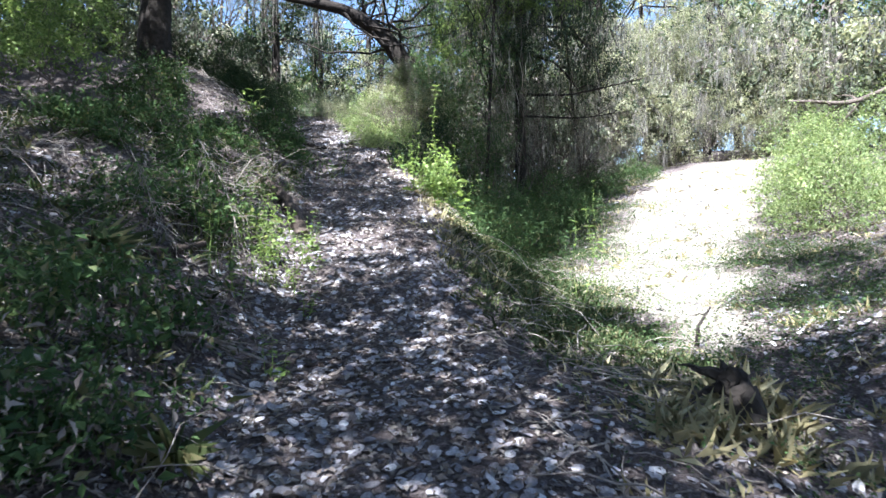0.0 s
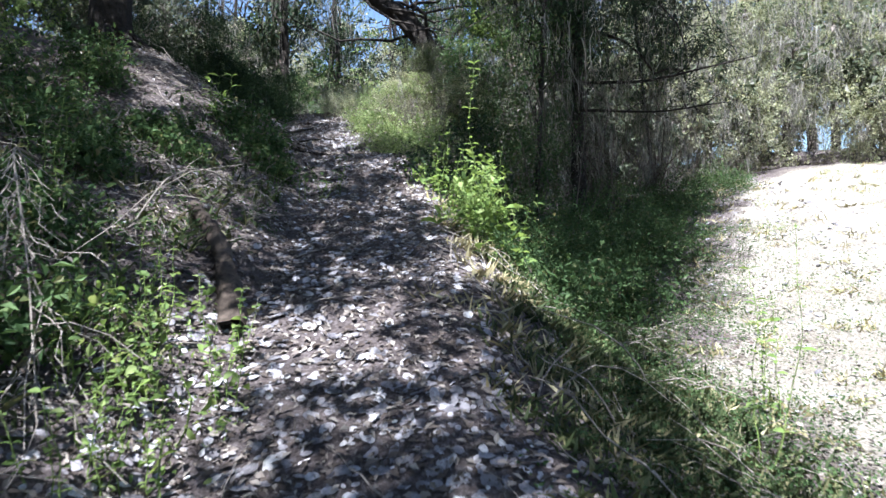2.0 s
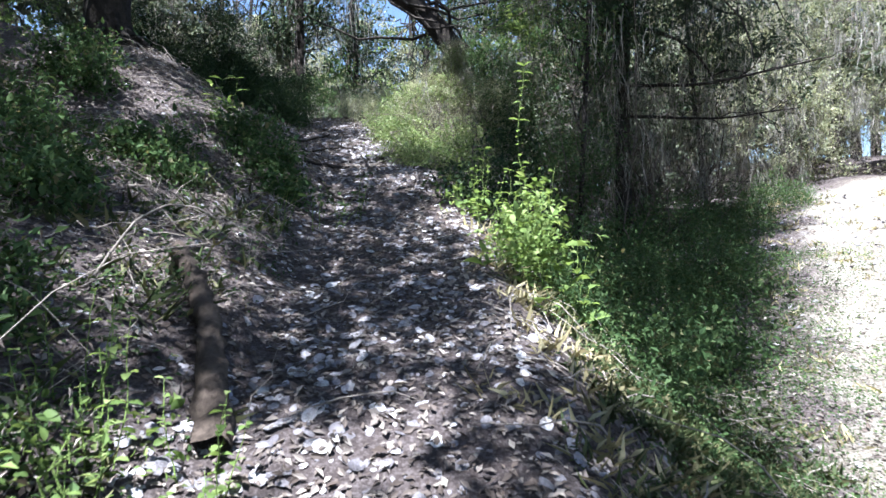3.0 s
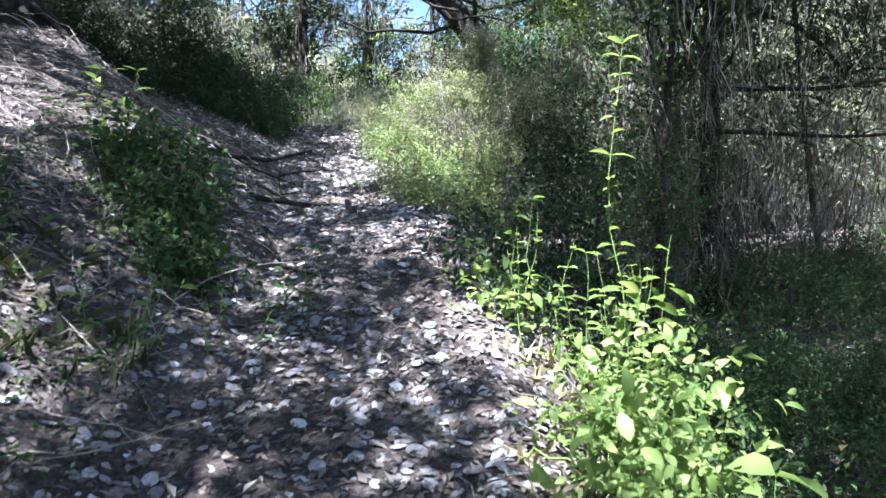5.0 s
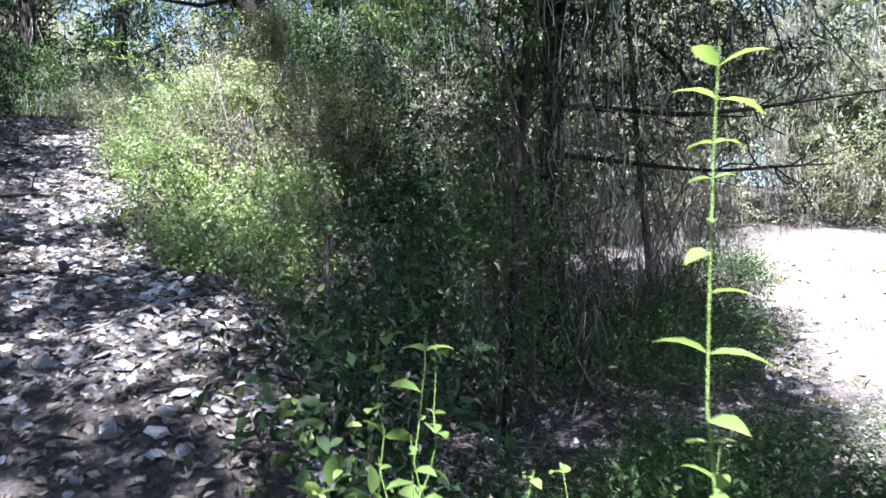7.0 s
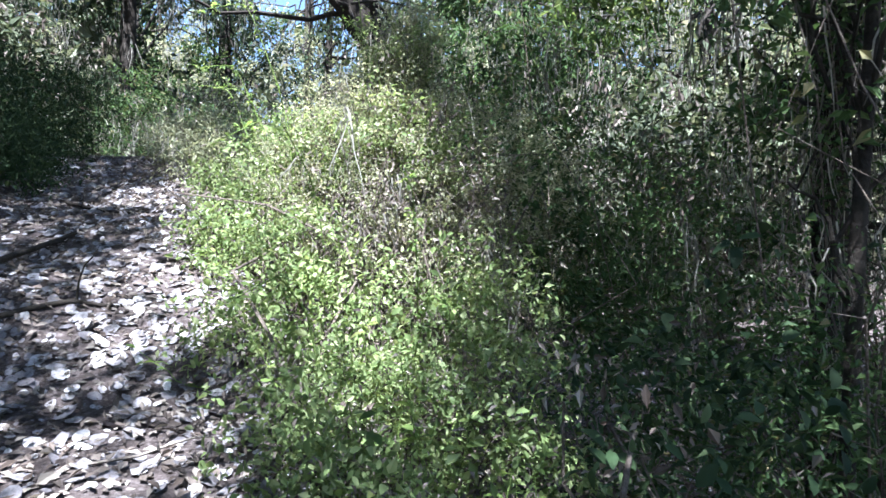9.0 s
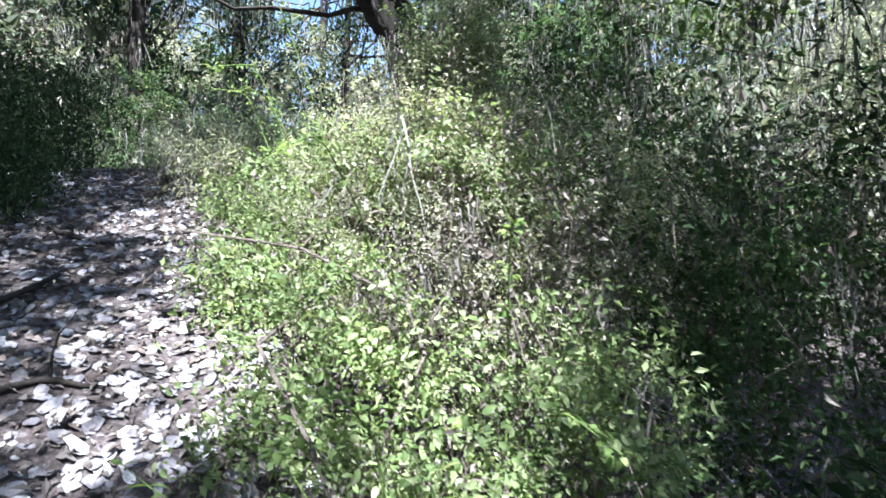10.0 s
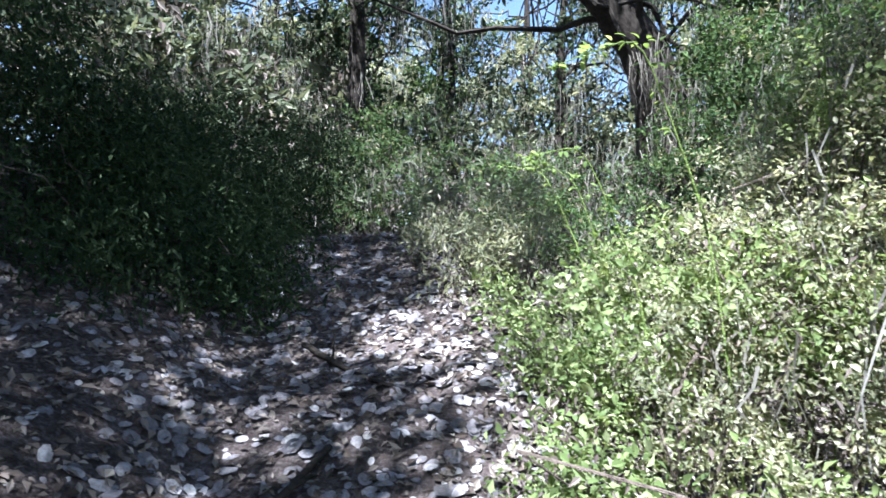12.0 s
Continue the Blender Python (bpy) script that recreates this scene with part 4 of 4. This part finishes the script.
branch("low_bough", [(1.75, 15.1, 5.2), (2.7, 14.2, 4.95), (4.0, 13.6, 5.1)], 0.03, 0.01, "bare dark bough over the hollow", BARK, 12, "branch", 0.8)
branch("low_bough", [(1.8, 15.0, 4.7), (2.9, 14.4, 4.5), (3.9, 14.0, 4.55)], 0.026, 0.008, "bare dark bough over the hollow", BARK, 12, "branch", 0.8)

# spray of leaves hanging over the path's edge
SPRAY = [(0.6, 15.0, 6.6), (0.1, 14.4, 6.1), (-0.3, 14.1, 5.8), (-0.6, 13.9, 5.7)]
spray = branch("leafy_spray", SPRAY, 0.01, 0.003, "leafy twig hanging in the sun over the path", TWIG, 8, "branch", 0.4)
SP = np.stack([np.interp(rng.uniform(0.2, 1, 90), [0, 0.33, 0.7, 1], v) for v in np.transpose(SPRAY)], 1) + rng.normal(0, 0.14, (90, 3))
part("leaves", local(broad_leaf(SP, rand_dir(90, 0.4), unit(rand_dir(90) * 0.5 + [0, 0, 1]), 0.065, 0.028), SPRAY[0]), FRESH, spray)

def bramble_shoot(pts, n=51):
    """An arching shoot with leaves in threes along it."""
    t = branch("bramble_shoot", pts, 0.0045, 0.0015, "arching green bramble shoot with toothed leaves", STEM, 0, "bramble")
    t["group"] = "bramble shoots"
    Q = np.asarray(pts, float)
    u = np.repeat(rng.uniform(0.35, 1.0, n // 3), 3) * (len(Q) - 1)
    C = np.stack([np.interp(u, np.arange(len(Q)), Q[:, i]) for i in range(3)], 1)
    D = unit(np.repeat(rand_dir(n // 3, 0.5), 3, 0) + rand_dir(len(C), 0.3) * 0.9)
    part("leaves", local(broad_leaf(C + D * 0.015, D, unit(rand_dir(len(C)) * 0.35 + [0, -0.3, 1]), rng.uniform(0.02, 0.036, len(C)), 0.017), Q[0]), FRESH, t, shade=True)


for bx, by, dx, dy, top in [(-1.5, 15.2, -0.5, -0.3, 1.5), (-1.3, 14.6, -0.35, -0.7, 1.1), (-1.7, 15.6, -0.45, -0.2, 1.1), (-0.9, 14.5, -0.1, -0.7, 1.3), (-1.15, 15.7, -0.15, -0.35, 2.6),
                            (-1.1, 15.9, -0.25, 0.1, 2.7), (-1.0, 14.0, 0.1, -0.6, 0.9), (-0.6, 14.9, 0.2, -0.5, 1.9), (-1.8, 16.2, -0.35, -0.1, 1.0), (-1.3, 13.8, -0.2, -0.5, 0.6), (-1.9, 15.9, -0.4, 0.2, 0.9), (-0.9, 16.0, 0.2, -0.2, 2.8)]:
    bramble_shoot([gp(bx, by, 0.0), gp(bx + dx * 0.35, by + dy * 0.35, top * 0.75), gp(bx + dx * 0.75, by + dy * 0.75, top), gp(bx + dx * 1.25, by + dy * 1.25, top * 0.95)])


def dead_twigs(n):
    """Thin dead twigs and vine stems strewn over the bank and under the shrubs."""
    geos = []
    while len(geos) < n:
        x, y = rng.uniform(-5, 1.5), rng.uniform(1.0, 14.0)
        s = x - float(path_x(y))
        if -1.0 < s < 0.8 and rng.random() < 0.96:
            continue
        L, a = rng.uniform(0.15, 0.75), rng.uniform(0, 6.28)
        ex, ey = x + L * np.cos(a), y + L * np.sin(a)
        P = bent((x, y, float(hz(x, y)) + 0.01), (ex, ey, float(hz(ex, ey)) + rng.uniform(0.0, 0.3) * L), 6, -rng.uniform(0, 0.12), 0.1)
        geos.append(tube(P, np.linspace(0.0045, 0.0015, 6) * rng.uniform(0.6, 1.5), 4))
    V, F = join(geos)
    tagged(link_mesh("dead_twigs", V, F, DEAD), "thin pale dead twigs strewn over the bank", "twigs", kind="stuff")


dead_twigs(1600)

# ---- grass ----
def blades(n, area, dens, length, width, material, name, label, tuft=12):
    x, y = rng.uniform(area[0], area[1], n // tuft), rng.uniform(area[2], area[3], n // tuft)
    k = rng.random(len(x)) < dens(x, y)
    x, y = np.repeat(x[k], tuft) + rng.normal(0, 0.05, k.sum() * tuft), np.repeat(y[k], tuft) + rng.normal(0, 0.05, k.sum() * tuft)
    P = np.stack([x, y, hz(x, y) - 0.005], 1)
    D = unit(rand_dir(len(P), 0.3) * 0.8 + [0, 0, 0.8])
    L = length * rng.uniform(0.4, 1.3, len(P))
    V, F = leaf_geo(P, D, unit(rand_dir(len(P)) + [0, 0, 0.4]), L, width, 0.1, 0.45)
    tagged(link_mesh(name, V, F, material), label, "grass", kind="stuff")


def side(x, y):
    return x - path_x(y) + 0.14 * np.sin(x * 5 + y * 3.1) * np.sin(y * 4.3) + 0.1 * np.sin(y * 9 + x * 7)


blades(90000, (-0.2, 3.0, 2.9, 12.0), lambda x, y: smooth((side(x, y) - 0.6) / 0.9) * smooth((2.6 - side(x, y)) / 0.8) * (1 - 0.9 * clearing(x, y)) * smooth((y - 4.0) / 1.4), 0.10, 0.003, GRASS, "shade_grass", "fine dull green grass on the slope below the path")


def weeds(n, area, dens, size, material, name, label):
    """Tiny-leaved weeds close to the ground."""
    x, y = rng.uniform(area[0], area[1], n // 8), rng.uniform(area[2], area[3], n // 8)
    k = rng.random(len(x)) < dens(x, y)
    h = np.repeat(rng.uniform(0.02, 0.2, k.sum()), 8)
    x, y = np.repeat(x[k], 8) + rng.normal(0, 0.04, k.sum() * 8), np.repeat(y[k], 8) + rng.normal(0, 0.04, k.sum() * 8)
    P = np.stack([x, y, hz(x, y) + h * rng.uniform(0.2, 1.1, len(x))], 1)
    L = size * rng.uniform(0.6, 1.4, len(P))
    tagged(link_mesh(name, *leaf_geo(P, rand_dir(len(P), 0.5), unit(rand_dir(len(P)) * 0.7 + [0, 0, 1]), L, L * 0.6), material), label, "weeds", kind="stuff")


weeds(180000, (-0.4, 4.4, 2.4, 13.5), lambda x, y: smooth((side(x, y) - 0.7) / 0.9) * (1 - 0.85 * clearing(x, y)) * (0.12 + 0.63 * smooth((y - 3.8) / 1.6)), 0.022, GREEN, "hollow_weeds", "tiny-leaved green weeds over the hollow")
weeds(75000, (-5.0, -0.7, 0.8, 12.0), lambda x, y: 0.38 * smooth((-side(x, y) - 0.75) / 0.4) * (np.sin(x * 2.3 + y) * np.sin(y * 1.7 - x) > -0.15), 0.03, GREEN, "bank_weeds", "small dark green weeds over the bank")
weeds(50000, (1.2, 9.0, 4.0, 18.0), lambda x, y: clearing(x, y) * np.clip(0.08 + 0.6 * np.sin(x * 2.1 + y * 0.7) * np.sin(y * 1.6 - x * 0.9), 0, 1), 0.025, SUNLIT, "clearing_weeds", "scattered low weeds on the clearing")
blades(20000, (0.8, 8.5, 2.0, 18.0), lambda x, y: 0.25 + 0.2 * (clearing(x, y) < 0.5), 0.10, 0.004, STRAW, "dry_grass", "sparse dry yellow grass on the sandy clearing")
blades(16000, (-5.0, -0.9, 0.8, 10.5), lambda x, y: 0.5 * smooth((-side(x, y) - 0.8) / 0.5), 0.14, 0.004, GRASS, "bank_grass", "rough grass on the shady bank")
blades(11000, (-1.2, 2.6, 6.2, 11.5), lambda x, y: smooth((side(x, y) - 0.5) / 0.3) * smooth((1.5 - side(x, y)) / 0.5), 0.11, 0.003, STRAW, "shoulder_grass", "thin dry grass on the path's shoulder")
blades(700, (1.1, 1.9, 3.1, 4.2), lambda x, y: 0.9 + 0 * x, 0.18, 0.004, STRAW, "stump_grass", "dry grass round the stump")

# ---- leaf litter ----
def litter(n, name, label):
    x, y = rng.uniform(-5.5, 5.5, n), rng.uniform(1.0, 18.5, n)
    s = side(x, y)
    d = np.where(s < 0.7, 1.0, 0.75) * (1 - 0.9 * clearing(x, y)) * np.where(x > 3.2, 0.5, 1)
    k = rng.random(n) < d
    x, y = x[k], y[k]
    P = np.stack([x, y, hz(x, y) + rng.uniform(0.004, 0.022, len(x))], 1)
    D = rand_dir(len(P), 0.3)
    e = 0.04
    N = unit(np.stack([-(hz(x + e, y) - hz(x - e, y)) / (2 * e), -(hz(x, y + e) - hz(x, y - e)) / (2 * e), np.ones(len(x))], 1) + rng.normal(0, 0.35, (len(x), 3)))
    D = unit(D - N * (D * N).sum(1, keepdims=True))
    L = rng.uniform(0.02, 0.066, len(P))
    tagged(link_mesh(name, *leaf_geo(P, D, N, L, L * rng.uniform(0.35, 0.6, len(P)), 0.18, 0.12), DRY), label, "leaf litter", kind="stuff")


litter(150000, "leaf_litter", "dry brown and grey fallen leaves on the slope")


# ---- oyster shells ----
def shell_geo(seed, rings=3):
    r = np.random.default_rng(seed)
    a = np.linspace(0, 2 * np.pi, 10, endpoint=False)
    out = (1 + r.normal(0, 0.1, 10)) * (1 + 0.35 * np.cos(a))
    V = [(0.1, 0, -0.12)]
    for k in range(1, rings):
        f = k / (rings - 1)
        for i in range(10):
            V.append((out[i] * np.cos(a[i]) * f, out[i] * np.sin(a[i]) * 0.72 * f, -0.12 + 0.26 * f * f + r.normal(0, 0.03)))
    F = [(0, 1 + i, 1 + (i + 1) % 10) for i in range(10)]
    for k in range(rings - 2):
        for i in range(10):
            p, q = 1 + k * 10 + i, 1 + k * 10 + (i + 1) % 10
            F += [(p, p + 10, q + 10), (p, q + 10, q)]
    return np.array(V), np.array(F)


def shell_places(n, seed):
    r = np.random.default_rng(seed)
    x, y = r.uniform(-5, 6, n), r.uniform(1.2, 18.4, n)
    s = x - path_x(y)
    d = 0.85 * smooth((1.05 - np.abs(s + 0.1)) / 0.4) + 0.22 * (s < 0.8) * np.exp(-np.maximum(-s - 0.8, 0) * 0.6) + 0.10
    d = np.maximum(d, 0.55 * smooth((x + 0.6) / 0.4) * smooth((4.6 - y) / 1.6))
    d = np.maximum(d, 0.45 * smooth((x - 2.2) / 0.6) * smooth((7.2 - y) / 2.0) * (1 - clearing(x, y)))
    d = d * (0.55 + 0.75 * (np.sin(x * 3.1 + y * 1.3) * np.sin(y * 2.3 - x) > -0.2))
    d = d * (1 - 0.6 * smooth((y - 5.8) / 1.0) * smooth((12.6 - y) / 1.0))
    k = r.random(n) < d
    return x[k], y[k], r


def scatter_shells():
    kinds = [shell_geo(i) for i in range(6)]
    x, y, r = shell_places(88000, 11)
    n = len(x)
    S = 0.012 + 0.03 * r.random(n) ** 1.7
    yaw = r.uniform(0, 6.28, n)
    flip = np.where(r.random(n) < 0.5, 1.0, -1.0)
    e = 0.05
    gx, gy = (hz(x + e, y) - hz(x - e, y)) / (2 * e), (hz(x, y + e) - hz(x, y - e)) / (2 * e)
    N = unit(np.stack([-gx, -gy, np.ones(n)], 1) + r.normal(0, 0.25, (n, 3)))
    X = unit(np.cross(N, np.stack([np.cos(yaw), np.sin(yaw), np.zeros(n)], 1)))
    Y = np.cross(N, X)
    C = np.stack([x, y, hz(x, y) + S * 0.22], 1)
    near = (np.abs(x - path_x(y) + 0.15) < 0.75) & (y > 2.4) & (y < 8.5) & (S > 0.028)
    pick = np.where(near)[0][:300]
    rest = np.setdiff1d(np.arange(n), pick)
    geos = []
    for k, (V, F) in enumerate(kinds):
        i = rest[rest % 6 == k]
        W = C[i][:, None] + S[i][:, None, None] * (V[None, :, :1] * X[i][:, None] + V[None, :, 1:2] * Y[i][:, None] + (V[None, :, 2:] * flip[i][:, None, None]) * N[i][:, None])
        geos.append((W.reshape(-1, 3), (np.arange(len(i))[:, None, None] * len(V) + F[None]).reshape(-1, 3)))
    tagged(link_mesh("shell_scatter", *join(geos), SHELL, shade=True), "broken grey and white oyster shells thick on the path", "shells", kind="stuff")
    meshes = []
    for V, F in kinds:
        ob = link_mesh("oyster_shell", V, F, SHELL, shade=True)
        meshes.append(ob.data)
        bpy.data.objects.remove(ob)
    for i in pick:
        ob = new("oyster_shell", meshes[i % 6])
        ob.parent = ground
        m = Matrix((X[i], Y[i], N[i] * flip[i])).transposed().to_4x4()
        ob.matrix_basis = Matrix.Translation(C[i]) @ m @ Matrix.Scale(S[i], 4)


scatter_shells()
